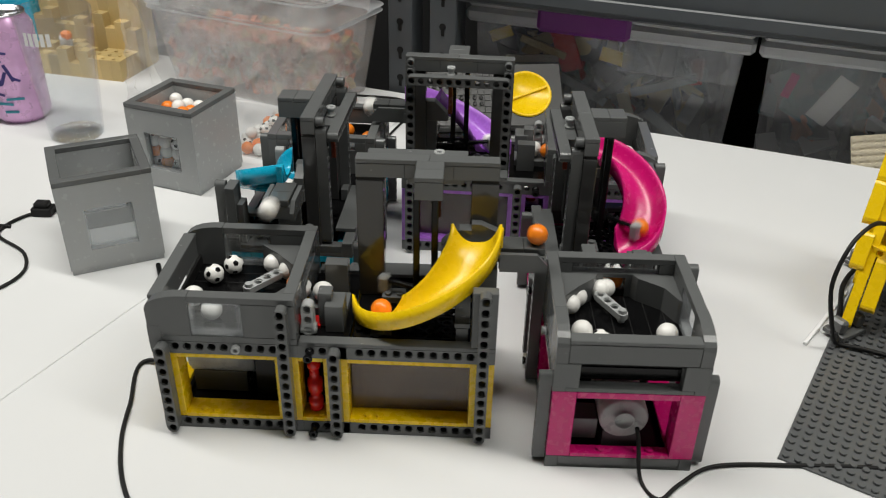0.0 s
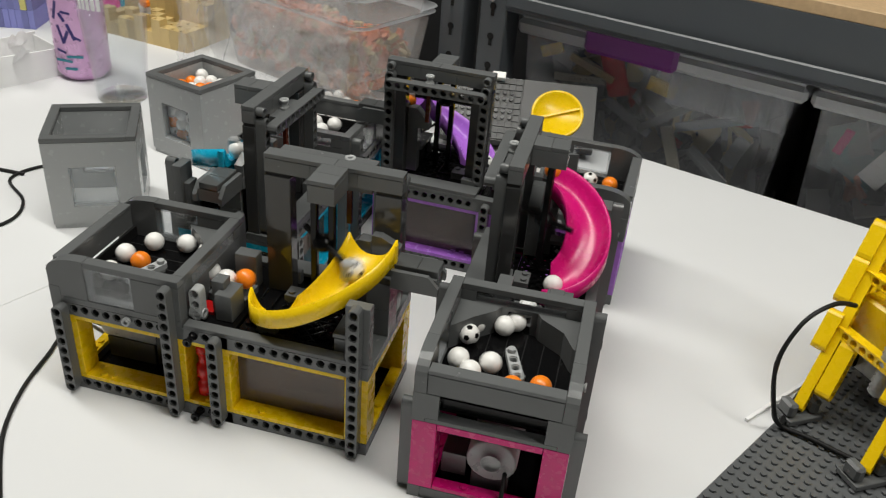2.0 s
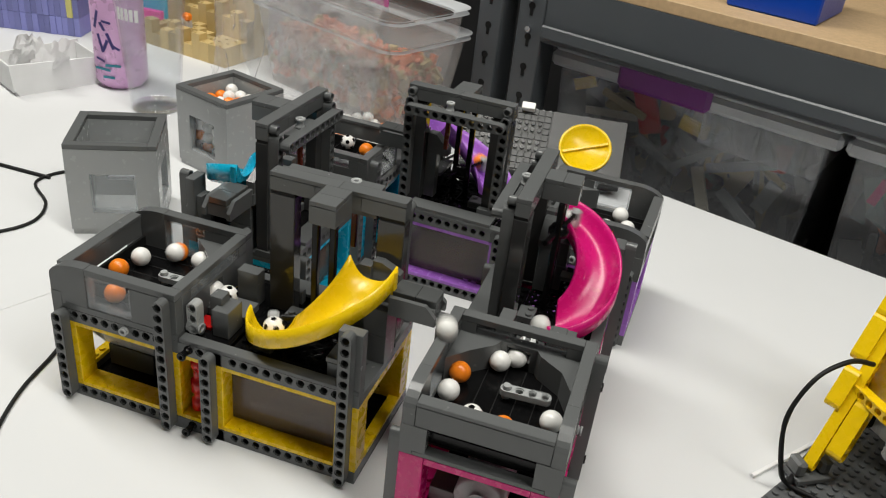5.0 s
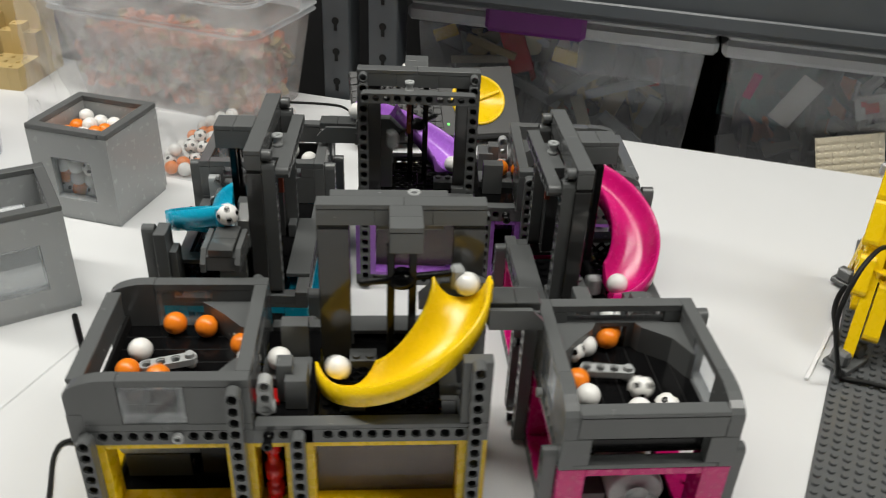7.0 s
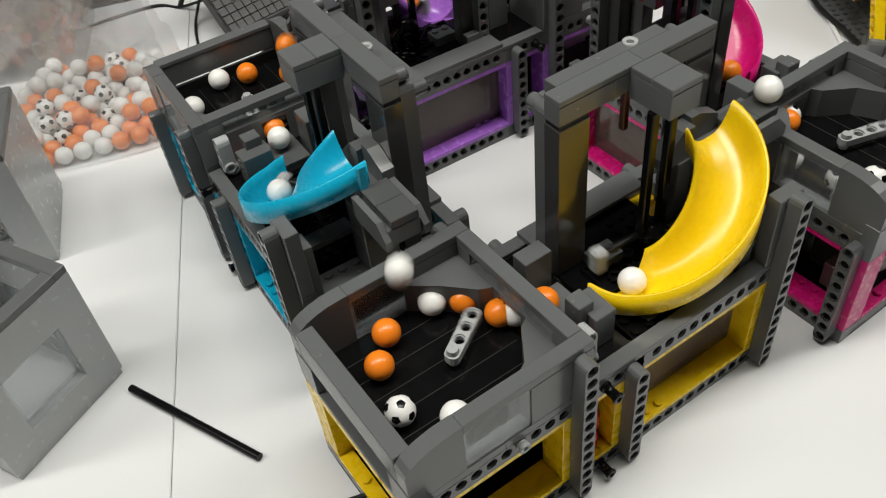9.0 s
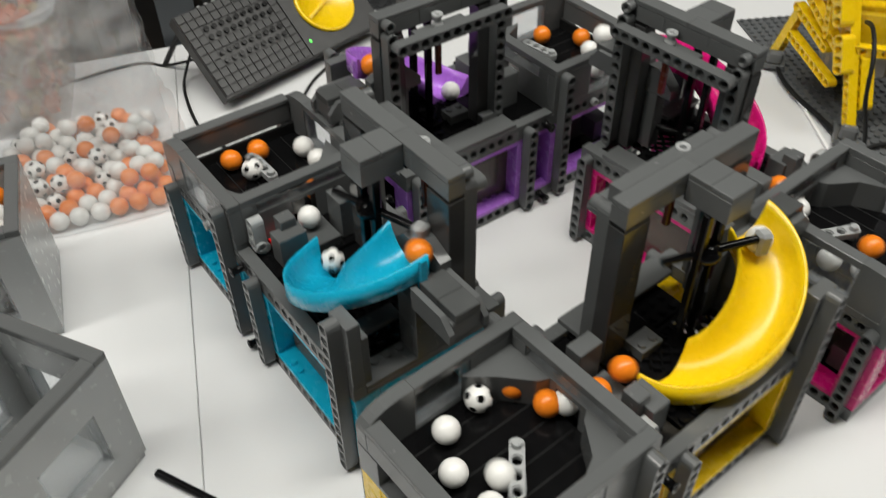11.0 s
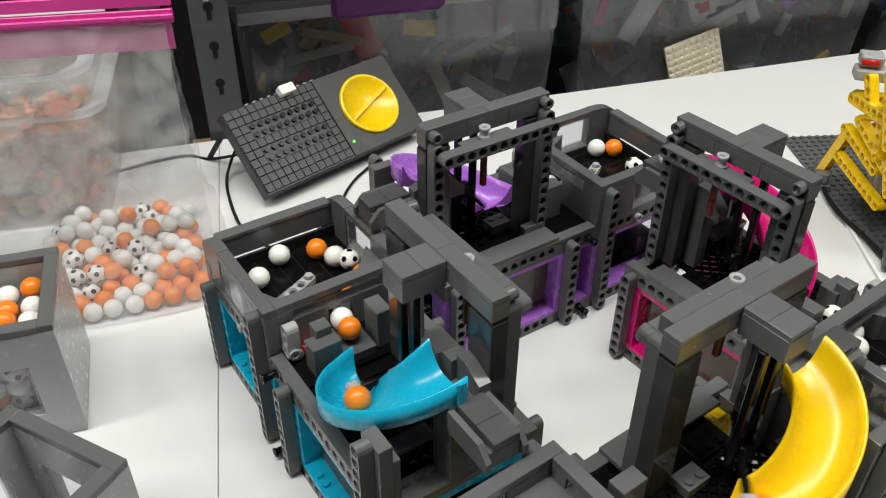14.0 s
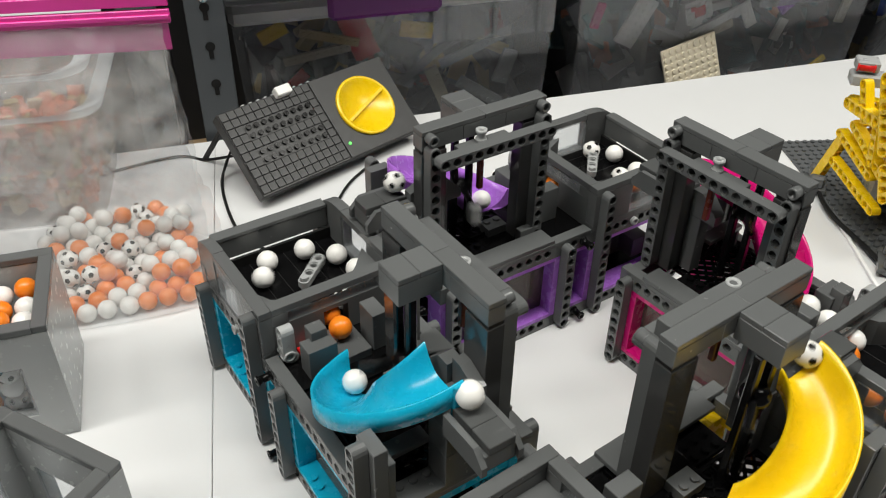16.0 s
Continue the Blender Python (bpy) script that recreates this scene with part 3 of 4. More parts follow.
    part("hub", lambda: lathe([(0.2, 4), (5.6, 4), (5.6, 2), (7.4, 1), (7.4, -3), (5.6, -4), (0.2, -4)], 18), BLACK, arm, key="hub")
    stir = part("stirrer", lambda: holed(4, 4, 4, -3.7, 3.7, 4.2, True).move(Matrix.Rotation(radians(90), 4, "X")).move(Matrix.Translation((0, 0, -6))), LIGHT_GREY, t, "light grey stirring beam", key="stir")
    part("stirrer_axle", lambda: tube(2.5, -9, 0.5, 10), LIGHT_GREY, stir, key="stiraxle")
    return t, arm, stir


MADE = [module(k) for k in range(4)]

# ---- things round the machine ----
FILM = clear_plastic("thin_clear_film", (0.90, 0.88, 0.86), 0.79, 0.06, gloss=0.3)
MILKY = clear_plastic("milky_clear_plastic", (0.80, 0.77, 0.75), 0.74, 0.1)
LID = clear_plastic("white_translucent_lid", (0.72, 0.74, 0.76), 0.35, 0.25)
# Scuffed walls; the pale tint also paints in light reflected off the fronts.
BIN = clear_plastic("scuffed_sheen_plastic", (0.42, 0.43, 0.45), 0.83, 0.12, 0.5, 7)
GLASS = clear_plastic("drinking_glass", (0.7, 0.72, 0.72), 0.975, 0.02)
PINK_FILM = clear_plastic("pink_clear_film", (0.8, 0.1, 0.42), 0.45, 0.15)
HAZE = clear_plastic("hazy_clear_plastic", (0.42, 0.43, 0.45), 0.62, 0.2)
PINK = material("pink_plastic_zip", (0.75, 0.03, 0.33), 0.3)
PURPLE_DARK = material("purple_plastic_latch", (0.16, 0.02, 0.19), 0.35)
TAN = material("tan_plastic", (0.52, 0.39, 0.17), 0.35, per_object=0.28)
CREAM = material("cream_plastic", (0.66, 0.60, 0.47), 0.35, per_object=0.08)
BLUE = material("blue_plastic", (0.0, 0.05, 0.42), 0.3)
ALU = material("brushed_aluminium", (0.7, 0.7, 0.72), 0.25, metal=1.0)
LILAC = material("lilac_can_paint", (0.70, 0.42, 0.68), 0.28, metal=0.3, vary=0.3, scale=34)
INK = material("dark_blue_ink", (0.03, 0.02, 0.16), 0.4)
TEAL_INK = material("teal_ink", (0.02, 0.22, 0.30), 0.4)
PAPER = material("white_paper", (0.8, 0.8, 0.8), 0.8, vary=0.05, bump=0.2)
CARD_BLUE = material("periwinkle_card", (0.22, 0.23, 0.52), 0.5, per_object=0.25)
CARD_YELLOW = material("pale_yellow_card", (0.65, 0.6, 0.2), 0.5)
MID_GREY = material("base_plate_grey", (0.10, 0.105, 0.108), 0.35, vary=0.12)
PAD_BLACK = material("charcoal_plastic", (0.021, 0.021, 0.021), 0.4, vary=0.15, bump=0.05)
GREEN_LIGHT = material("green_indicator", (0.1, 1.0, 0.1), 0.4, emit=1.1)
BROWN_FILL = material("orange_brown_pieces", (0.50, 0.13, 0.04), 0.5, per_object=0.5, vary=0.4, scale=90)
ROSE = material("dusty_pink_pieces", (0.66, 0.20, 0.09), 0.5, vary=0.4, scale=50)


def brick_bin(label, m, windows):
    t = thing("brick_bin", label, "storage box", m, "brick bins")
    S, H = 80.0, 91.0
    x0, x1, z0, z1 = 20.0, 60.0, 22.0, 62.0
    part("bottom", block(1, S - 1, 1, S - 1, 0, 5, 0.3), BOX_GREY, t)
    for i in range(4):
        turn = Matrix.Translation((S / 2, S / 2, 0)) @ Matrix.Rotation(radians(90 * i), 4, "Z") @ Matrix.Translation((-S / 2, -S / 2, 0))
        if i in windows:
            wall = Build()
            for q in ((0.0, S - 8.0, 5.1, z0), (0.0, S - 8.0, z1, H - 5), (0.0, x0, z0, z1), (x1, S - 8.0, z0, z1)):
                wall.join(block(q[0], q[1], 0, 8, q[2], q[3], 0.003))
            part("wall_panel", wall.move(turn), BOX_GREY, t)
            part("window_panel", block(x0, x1, 5.5, 6.7, z0, z1, 0.2).move(turn), CLEAR, t, "clear window panel")
            for q in ((x0, x1, z0, z0 + 2), (x0, x1, z1 - 1.6, z1), (x0, x0 + 1.6, z0 + 2, z1 - 1.6), (x1 - 1.6, x1, z0 + 2, z1 - 1.6)):
                part("window_rim", block(q[0], q[1], 0.6, 7, q[2], q[3], 0.2).move(turn), RIM, t, "cloudy clear rim")
        else:
            part("wall_panel", block(0.0, S - 8.0, 0, 8, 5.1, H - 5, 0.003).move(turn), BOX_GREY, t)
        part("rim_tile", block(0.05, S - 8.05, -0.3, 8.2, H - 4.9, H, 0.5).move(turn), GREY, t, "dark grey rim tile")
    return t


brick_bin("empty grey brick bin with clear windows and dark rim", pose(-0.141, 0.181, 0, 0, 0, 27.5), (0, 1, 2, 3))
brick_bin("grey brick bin full of small balls, with one window", pose(-0.148, 0.365, 0, 0, 0, -18.4), (0,))


def cable(name, pts, r, label):
    return solid(name, wire(pts, r), BLACK_MATT, label, "cable")


cable("cable", [(12, 50, 12), (-38, 66, 2), (-32, 20, 1.6), (-24, -20, 1.6), (-6, -62, 1.6), (30, -110, 1.6)], 1.6, "black power cable curving over the table")
cable("cable", [(318, 12, 34), (319, -18, 24), (321, -34, 1.6), (330, -50, 1.6), (346, -36, 1.6), (372, -19, 1.6), (423, -15, 1.6), (500, -17, 1.6), (560, -45, 1.6)], 1.5, "thin black cable bent over the table")
cable("cable", [(-260, 100, 1.6), (-208, 140, 1.6), (-186, 178, 1.6), (-200, 215, 1.6), (-240, 248, 1.6), (-228, 285, 1.8), (-190, 300, 2)], 1.6, "black flat cable lying behind a grey bin")
cable("cable", [(-330, 262, 1.6), (-270, 262, 1.6), (-235, 262, 1.6)], 2.0, "straight black cable end on the table")
solid("plug", block(-225, -205, 284, 298, 0, 9, 1.0).join(block(-222, -208, 286, 296, 9, 14, 1.0)), BLACK_MATT, "small black cable plug lying on the table", "plug")
cable("cable", [(-150, 470, 1.8), (-175, 476, 30), (-140, 470, 44), (-112, 452, 40), (-108, 436, 10)], 2.0, "black flat cable looped behind the full bin")
cable("cable", [(146, 566, 44), (134, 574, 14), (122, 560, 2), (108, 513, 1.8), (104, 479, 1.8), (112, 440, 1.8), (120, 385, 1.8)], 1.4, "black cable from the control pad to the machine")
cable("cable", [(-20, 640, 1.8), (60, 640, 1.8), (110, 632, 1.8), (128, 612, 1.8), (146, 580, 16)], 1.4, "black cable behind the control pad")
cable("cable", [(254, 512, 4), (239, 508, 2), (219, 497, 1.8), (197, 478, 1.8), (178, 452, 1.8), (160, 410, 1.8), (150, 385, 1.8)], 1.4, "black cable from the control pad to the machine")
solid("loose_rod", tube(2.4, 0, 97, 10).move(Matrix.Translation((-71.5, 201.5, 2.5)) @ Matrix.Rotation(radians(-66), 4, "Z") @ Matrix.Rotation(radians(90), 4, "Y")), BLACK, "loose black plastic axle lying on the table", "axle")
solid("loose_stick", block(0, 100, -1.5, 1.5, 0, 3, 0.4).move(Matrix.Translation((477, 121, 0)) @ Matrix.Rotation(radians(52), 4, "Z")), PAPER, "thin white stick lying on the table", "stick")


# control pad
def control_pad():
    t = thing("control_pad", "tilted charcoal brick pad with a round yellow disc", "control panel", pose(0.136, 0.500, 0.0155, 41, 0, 8))
    W, D = 186.0, 84.0
    part("body", block(0, W, 0, D, -12, 0, 0.8), PAD_BLACK, t)
    for i in range(12):
        for j in range(10):
            x, y = 1 + i * 8.0, 2 + j * 8.1
            if 2 <= i <= 10 and j in (3, 4, 6, 7):
                continue
            part("grid_tile", block(0.25, 7.75, 0.25, 7.85, 0, 1.6, 0.3), PAD_BLACK, t, m=at(x, y, 0), key="grid_tile")
    for j in (3, 6):
        part("stud_plate", block(17, 88.8, 2 + j * 8.1, 1.8 + (j + 2) * 8.1, 0, 1.0, 0.2), PAD_BLACK, t, key=("padrow", j))
        for i in range(9):
            for q in (0, 1):
                part("stud", lambda: tube(2.5, 0, 2.2, 14), BLACK, t, m=at(21 + 8 * i, 6 + (j + q) * 8.1, 1.0), key="padstud")
    part("cover", block(98, W - 0.5, 0.5, D - 0.5, 0, 1.6, 0.4), PAD_BLACK, t)
    part("disc", lambda: lathe([(0.1, 1.8), (26.5, 1.8), (27.5, 4.6), (30, 4.6), (30.6, 4.0), (30.6, 1.6)], 48), YELLOW, t, "round yellow dished disc", m=at(141, 42, 0))
    part("divider", block(-27, 27, -1.6, 1.6, 1.8, 4.8, 0.4), YELLOW, t, m=at(141, 42, 0, 0, 0, 20))
    part("indicator", lambda: tube(1.4, 1.6, 2.2, 10), GREEN_LIGHT, t, "tiny glowing green light", m=at(104, 14, 0))
    for i in range(10):
        part("edge_stud", lambda: tube(2.0, 0, 2, 10), LIGHT_GREY, t, m=at(30 + 8 * i, D, -5, -90), key="edgestud")
    part("plug", block(60, 76, D - 6, D + 3, 0, 9, 0.8), WHITE, t, "white plug")
    part("support_leg", block(8, 12, D - 8, D - 4, -88, -12, 0.5).move(Matrix.Translation((0, 0, 0))), BLACK_MATT, t)
    part("support_leg", block(W - 12, W - 8, D - 8, D - 4, -88, -12, 0.5), BLACK_MATT, t)
    part("front_foot", block(10, W - 10, 2, 8, -19, -12, 0.5), BLACK_MATT, t)
    return t


control_pad()


# ball pile inside a zip bag, with tubs behind it
def ball_pile():
    rng = random.Random(11)
    pts = []
    turn = Matrix.Rotation(radians(-16), 4, "Z")
    for j in range(11):
        for i in range(9):
            x, y = (i + 0.5 * (j % 2)) * 14.6 - 54, j * 12.7 - 62
            if (x / 62) ** 4 + (y / 70) ** 4 > 1.05:
                continue
            p = turn @ Vector((x + rng.uniform(-0.8, 0.8), y + rng.uniform(-0.6, 0.6), 0)) + Vector((6, 497, 7.6))
            pts.append(p)
            if rng.random() < 0.42 and abs(x) < 50 and abs(y) < 54:
                pts.append(p + Vector((rng.uniform(5, 8), rng.uniform(3, 5), 11.2)))
    for p in pts:
        k = rng.choice("WWWOOS")
        ball(k, Matrix.Translation(p * MM) @ Matrix.Rotation(rng.uniform(0, 6), 4, (rng.random(), rng.random(), 0.5)), "balls in the zip bag")


def full_bin_balls():
    rng = random.Random(5)
    m = pose(-0.148, 0.365, 0, 0, 0, -18.4)
    for z in (12.5, 24, 35.5, 47, 58.5, 70):
        for i in range(4):
            for j in range(4):
                if z < 60 and j > 1:
                    continue
                p = Vector((17.5 + 14.7 * i + rng.uniform(-0.7, 0.7), 16.0 + 14.9 * j + rng.uniform(-0.7, 0.7), z))
                if z > 65 and (i + j) % 3 == 0:
                    p.z += 3.5
                if z > 65:
                    p.z += 2
                ball(rng.choice("WWWWOSS"), m @ Matrix.Translation(p * MM) @ Matrix.Rotation(rng.uniform(0, 6), 4, (0.4, rng.random(), 0.5)), "balls in the grey bin")


def zip_bag():
    t = thing("zip_bag", "large clear upright zip bag slumped over balls", "bag", pose(0.057, 0.436, 0, 0, 0, 154.4))
    LEN, TALL = 286.0, 212.0
    nu, nv = 110, 80
    for side in (1, -1):
        v = []
        for i in range(nu + 1):
            for j in range(nv + 1):
                s, q = i / nu, j / nv
                x = LEN * s + (s - 0.5) * 22 * (1 - q)
                z = 1.5 + TALL * q
                belly = (44 if side > 0 else 96) * (1 - q) ** 1.3 * math.sin(math.pi * min(1, max(0, 0.04 + 0.92 * s))) ** 0.35
                c = 6 * noise.noise(Vector((x * 0.018, z * 0.016, 3 * side))) + 3.2 * noise.noise(Vector((x * 0.05, z * 0.035, 9 * side)))
                ridge = 1 - 2 * abs(noise.noise(Vector((x * 0.022 + z * 0.012, z * 0.02 - x * 0.01, 5 + side))))
                ridge2 = 1 - 2 * abs(noise.noise(Vector((x * 0.06, z * 0.05, 15 + side))))
                c += 5.0 * ridge ** 3 + 2.2 * ridge2 ** 3
                fade = min(1, (1 - q) * 8) * min(1, q * 6 + 0.1)
                v.append((x + c * 0.4 * fade, side * (belly + 1.2) + c * fade, z))
        f = [(i * (nv + 1) + j, (i + 1) * (nv + 1) + j, (i + 1) * (nv + 1) + j + 1, i * (nv + 1) + j + 1) for i in range(nu) for j in range(nv)]
        part("film", Build().add(v, f, True), FILM, t, "crinkled thin clear film")
    part("zip_band", block(-4, LEN + 4, -0.6, 0.6, 194, 212, 0.1), PINK_FILM, t, "translucent pink band under the zip")
    part("zip_strip", block(-6, LEN + 6, -1.5, 1.5, 212, 221, 0.5).join(block(-6, LEN + 6, -3, 3, 215, 218, 0.5)), PINK, t, "pink plastic zip strip")
    part("zip_strip", block(-6, LEN + 6, -1.2, 1.2, 223, 231, 0.5), PINK, t)
    return t


def tub(label, x0, x1, y0, y1, z0, z1, m):
    t = thing("plastic_tub", label, "tub", m, "tubs in the bag")
    tap = 14

    def shell(inset, za, zb, closed=True):
        n = 10
        out = []
        for z, e in ((za, tap), (zb, 0)):
            ring = []
            for cx, cy, a0 in ((x1 - e, y1 - e, 0), (x0 + e, y1 - e, 90), (x0 + e, y0 + e, 180), (x1 - e, y0 + e, 270)):
                for k in range(n):
                    a = radians(a0 + 90 * k / (n - 1))
                    sx, sy = (1 if a0 in (0, 270) else -1), (1 if a0 in (0, 90) else -1)
                    ring.append((cx - sx * (24 + inset) + (24) * math.cos(a), cy - sy * (24 + inset) + 24 * math.sin(a), z))
            out.append(ring)
        k = len(out[0])
        b = Build().add(out[0] + out[1], [(i, (i + 1) % k, k + (i + 1) % k, k + i) for i in range(k)], True)
        return b.add(out[0], [tuple(range(k))]) if closed else b
    part("body", shell(0, z0 + 1, z1 - 8), MILKY, t, "milky clear body")
    part("rim", shell(-5, z1 - 9, z1 - 7, False).join(shell(-6, z1 - 7, z1, False)), LID, t, "thick milky rim")
    return t


def tub_fill(name, label, x0, x1, y0, y1, z0, z1, n, mats, seed, m=None, size=(8, 26)):
    """Loose brick pieces heaped in a container: one object for each colour."""
    rng = random.Random(seed)
    for mat in mats:
        b = Build()
        for _ in range(n):
            s = [rng.uniform(*size), rng.uniform(size[0], size[1] * 0.6), rng.uniform(4, 9)]
            p = (rng.uniform(x0, x1), rng.uniform(y0, y1), z0 + (z1 - z0) * rng.random())
            q = block(-s[0] / 2, s[0] / 2, -s[1] / 2, s[1] / 2, -s[2] / 2, s[2] / 2, 0.5)
            q.move(Matrix.Translation(p) @ Euler((rng.uniform(0, 6), rng.uniform(0, 6), rng.uniform(0, 6))).to_matrix().to_4x4())
            b.join(q)
        solid(name, b, mat, label, "toy bricks", m, kind="stuff")


TUBS = pose(0.025, 0.549, 0, 0, 0, -24)
tub("milky clear tub holding orange and brown pieces", -275, 0, 0, 150, 0, 114, TUBS)
tub("milky clear tub nested in another tub", -271, -4, 4, 146, 30, 146, TUBS)
tub_fill("loose_pieces", "orange and brown small toy pieces in a tub", -250, -22, 18, 116, 16, 76, 520, (BROWN_FILL, ROSE, TAN), 3, TUBS, (7, 22))


# drink can, glass, torn tray, card packs, tan brick scene
def drink_can():
    t = thing("drink_can", "lilac drink can with dark blue script", "can", pose(-0.350, 0.538, 0))
    part("body", lathe([(24, 0), (26.5, 1), (33, 9), (33, 116), (27, 126), (26, 128)], 40), LILAC, t)
    part("top", lathe([(26, 128), (27.4, 129.5), (27.4, 131), (25, 131), (24.5, 127), (0.1, 127)], 40), ALU, t, "aluminium lid")
    part("base", lathe([(0.1, 2), (22, 0.2), (24, 0), (33, 9.05)], 40), ALU, t)
    rng = random.Random(8)
    for i, (a, z, w, h, s) in enumerate(((-104, 92, 4.5, 24, 18), (-88, 84, 4, 12, -30), (-78, 90, 12, 3, 10), (-96, 62, 4, 24, -15), (-84, 60, 4, 16, 25), (-72, 66, 4, 22, -20), (-62, 58, 12, 3, 30), (-100, 40, 14, 3, 12))):
        b = block(-w / 2, w / 2, -0.2, 0.2, -h / 2, h / 2, 0.1).move(Matrix.Rotation(radians(s), 4, "Y"))
        b.move(Matrix.Rotation(radians(a + 90), 4, "Z") @ Matrix.Translation((0, -33.1, z)))
        part("script_stroke", b, INK, t, "dark blue stroke")
    for i, (a, z, w) in enumerate(((-95, 28, 24), (-70, 34, 20), (-82, 18, 16))):
        b = block(-w / 2, w / 2, -0.2, 0.2, -1.6, 1.6, 0.1).move(Matrix.Rotation(radians(a + 90), 4, "Z") @ Matrix.Translation((0, -33.3, z)))
        part("printed_band", b, TEAL_INK, t, "teal printed line")


drink_can()


def drinking_glass():
    t = thing("drinking_glass", "tall clear pint glass with white lettering", "glass", pose(-0.262, 0.486, 0))
    part("body", lathe([(0.1, 1), (28, 0), (30, 2), (42, 148), (41.5, 150), (39.6, 148), (28.2, 9), (26, 6), (0.1, 5)], 48), GLASS, t)
    part("thick_base", lathe([(0.1, 5.1), (27, 6.5), (29.2, 4), (28.5, 1.2), (0.1, 1.1)], 40), GLASS, t)
    for i, a in enumerate((-112, -103, -94, -85, -76)):
        part("letter_bar", block(-2.2, 2.2, -0.2, 0.2, -7, 7, 0.1).move(Matrix.Rotation(radians(a + 90), 4, "Z") @ Matrix.Translation((0, -41.2, 126))), PAPER, t, "white printed bar")


drinking_glass()


def torn_tray():
    t = thing("paper_tray", "white card tray with torn paper in it", "tray", pose(-0.424, 0.424, 0, 0, 0, 62))
    L, D, H = 112.0, 74.0, 40.0
    part("bottom", block(8, L - 8, 6, D - 6, 0, 2, 0.5), PAPER, t)
    part("side", prism([(0, 10), (6, 0), (L - 6, 0), (L, 10), (L + 2, H - 4), (-2, H)], 0, 2.5), PAPER, t)
    part("side", prism([(0, 10), (6, 0), (L - 6, 0), (L, 10), (L + 2, H), (-2, H - 6)], D - 2.5, D), PAPER, t)
    for x in (0, L - 2.5):
        part("end", block(x, x + 2.5, 2.6, D - 2.6, 4, H - 3, 0.6), PAPER, t)
    rng = random.Random(21)
    for i in range(9):
        n = 7
        wide, high = rng.uniform(20, 40), rng.uniform(16, 34)
        top = [high * (0.55 + 0.45 * rng.random()) * (0.6 if q in (0, n) else 1) for q in range(n + 1)]
        v = []
        for q in range(n + 1):
            x = (q / n - 0.5) * wide
            for r in range(6):
                z = top[q] * r / 5
                v.append((x + 3 * noise.noise(Vector((z * 0.1, i, q))), 5 * noise.noise(Vector((x * 0.07, z * 0.08, i * 3.7))) - z * 0.25, z))
        f = [(q * 6 + r, (q + 1) * 6 + r, (q + 1) * 6 + r + 1, q * 6 + r + 1) for q in range(n) for r in range(5)]
        thick = [(x, y + 0.7, z) for x, y, z in v]
        flap = Build().add(v, f).add(thick, [g[::-1] for g in f])
        place = Matrix.Translation((rng.uniform(16, L - 16), rng.choice((3.0, D - 5, D * 0.35, D * 0.6)), H - 14)) @ Matrix.Rotation(rng.uniform(-0.5, 0.5), 4, "Z") @ Matrix.Rotation(rng.uniform(-0.5, 0.4), 4, "X")
        part("torn_paper", flap.move(place), PAPER, t, "torn paper flap")


torn_tray()


def card_packs():
    rng = random.Random(31)
    t = thing("card_pack_stack", "stack of thin periwinkle blue card packs", "boxes", pose(-0.66, 0.63, 0, 0, 0, 14))
    for r in range(5):
        for i in range(16):
            part("card_pack", block(0.15, 8.9, 0, 60, 0.15, 27.8, 0.4), CARD_YELLOW if rng.random() < 0.1 else CARD_BLUE, t, m=at(i * 9.1, rng.uniform(-1, 1), r * 28), key="card_pack" + ("y" if rng.random() < 0.0 else ""))


card_packs()
solid("teal_box", block(-500, -420, 745, 800, 0, 90, 1), TEAL, "teal printed cardboard box at the back", "box")
solid("pink_box", block(-505, -425, 735, 744, 0, 40, 1), PINK, "small pink cardboard box at the back", "box")


def tan_scene():
    t = thing("tan_brick_scene", "tan brick desert scene with a small orange and white figure", "toy model", pose(-0.43, 0.70, 0, 0, 0, -12))
    rng = random.Random(17)
    hs = [[rng.choice((2, 3, 3, 4)) + (4 if j > 2 else 0) + (4 if j > 3 else 0) for j in range(6)] for i in range(10)]
    for i in range(10):
        for j in range(6):
            h = hs[i][j] * 9.6
            part("brick_column", lambda h=h: stud_plate(0.1, 15.9, 0.1, 15.9, 0, h), TAN, t, m=at(i * 16, j * 16, 0), key=("tan", h))
    part("figure", block(56, 72, 18, 30, 30, 46, 3).join(block(60, 70, 14, 20, 44, 52, 2)), WHITE, t, "small white figure")
    part("hat", block(62, 76, 14, 26, 46, 57, 3), ORANGE, t, "orange cap")


tan_scene()


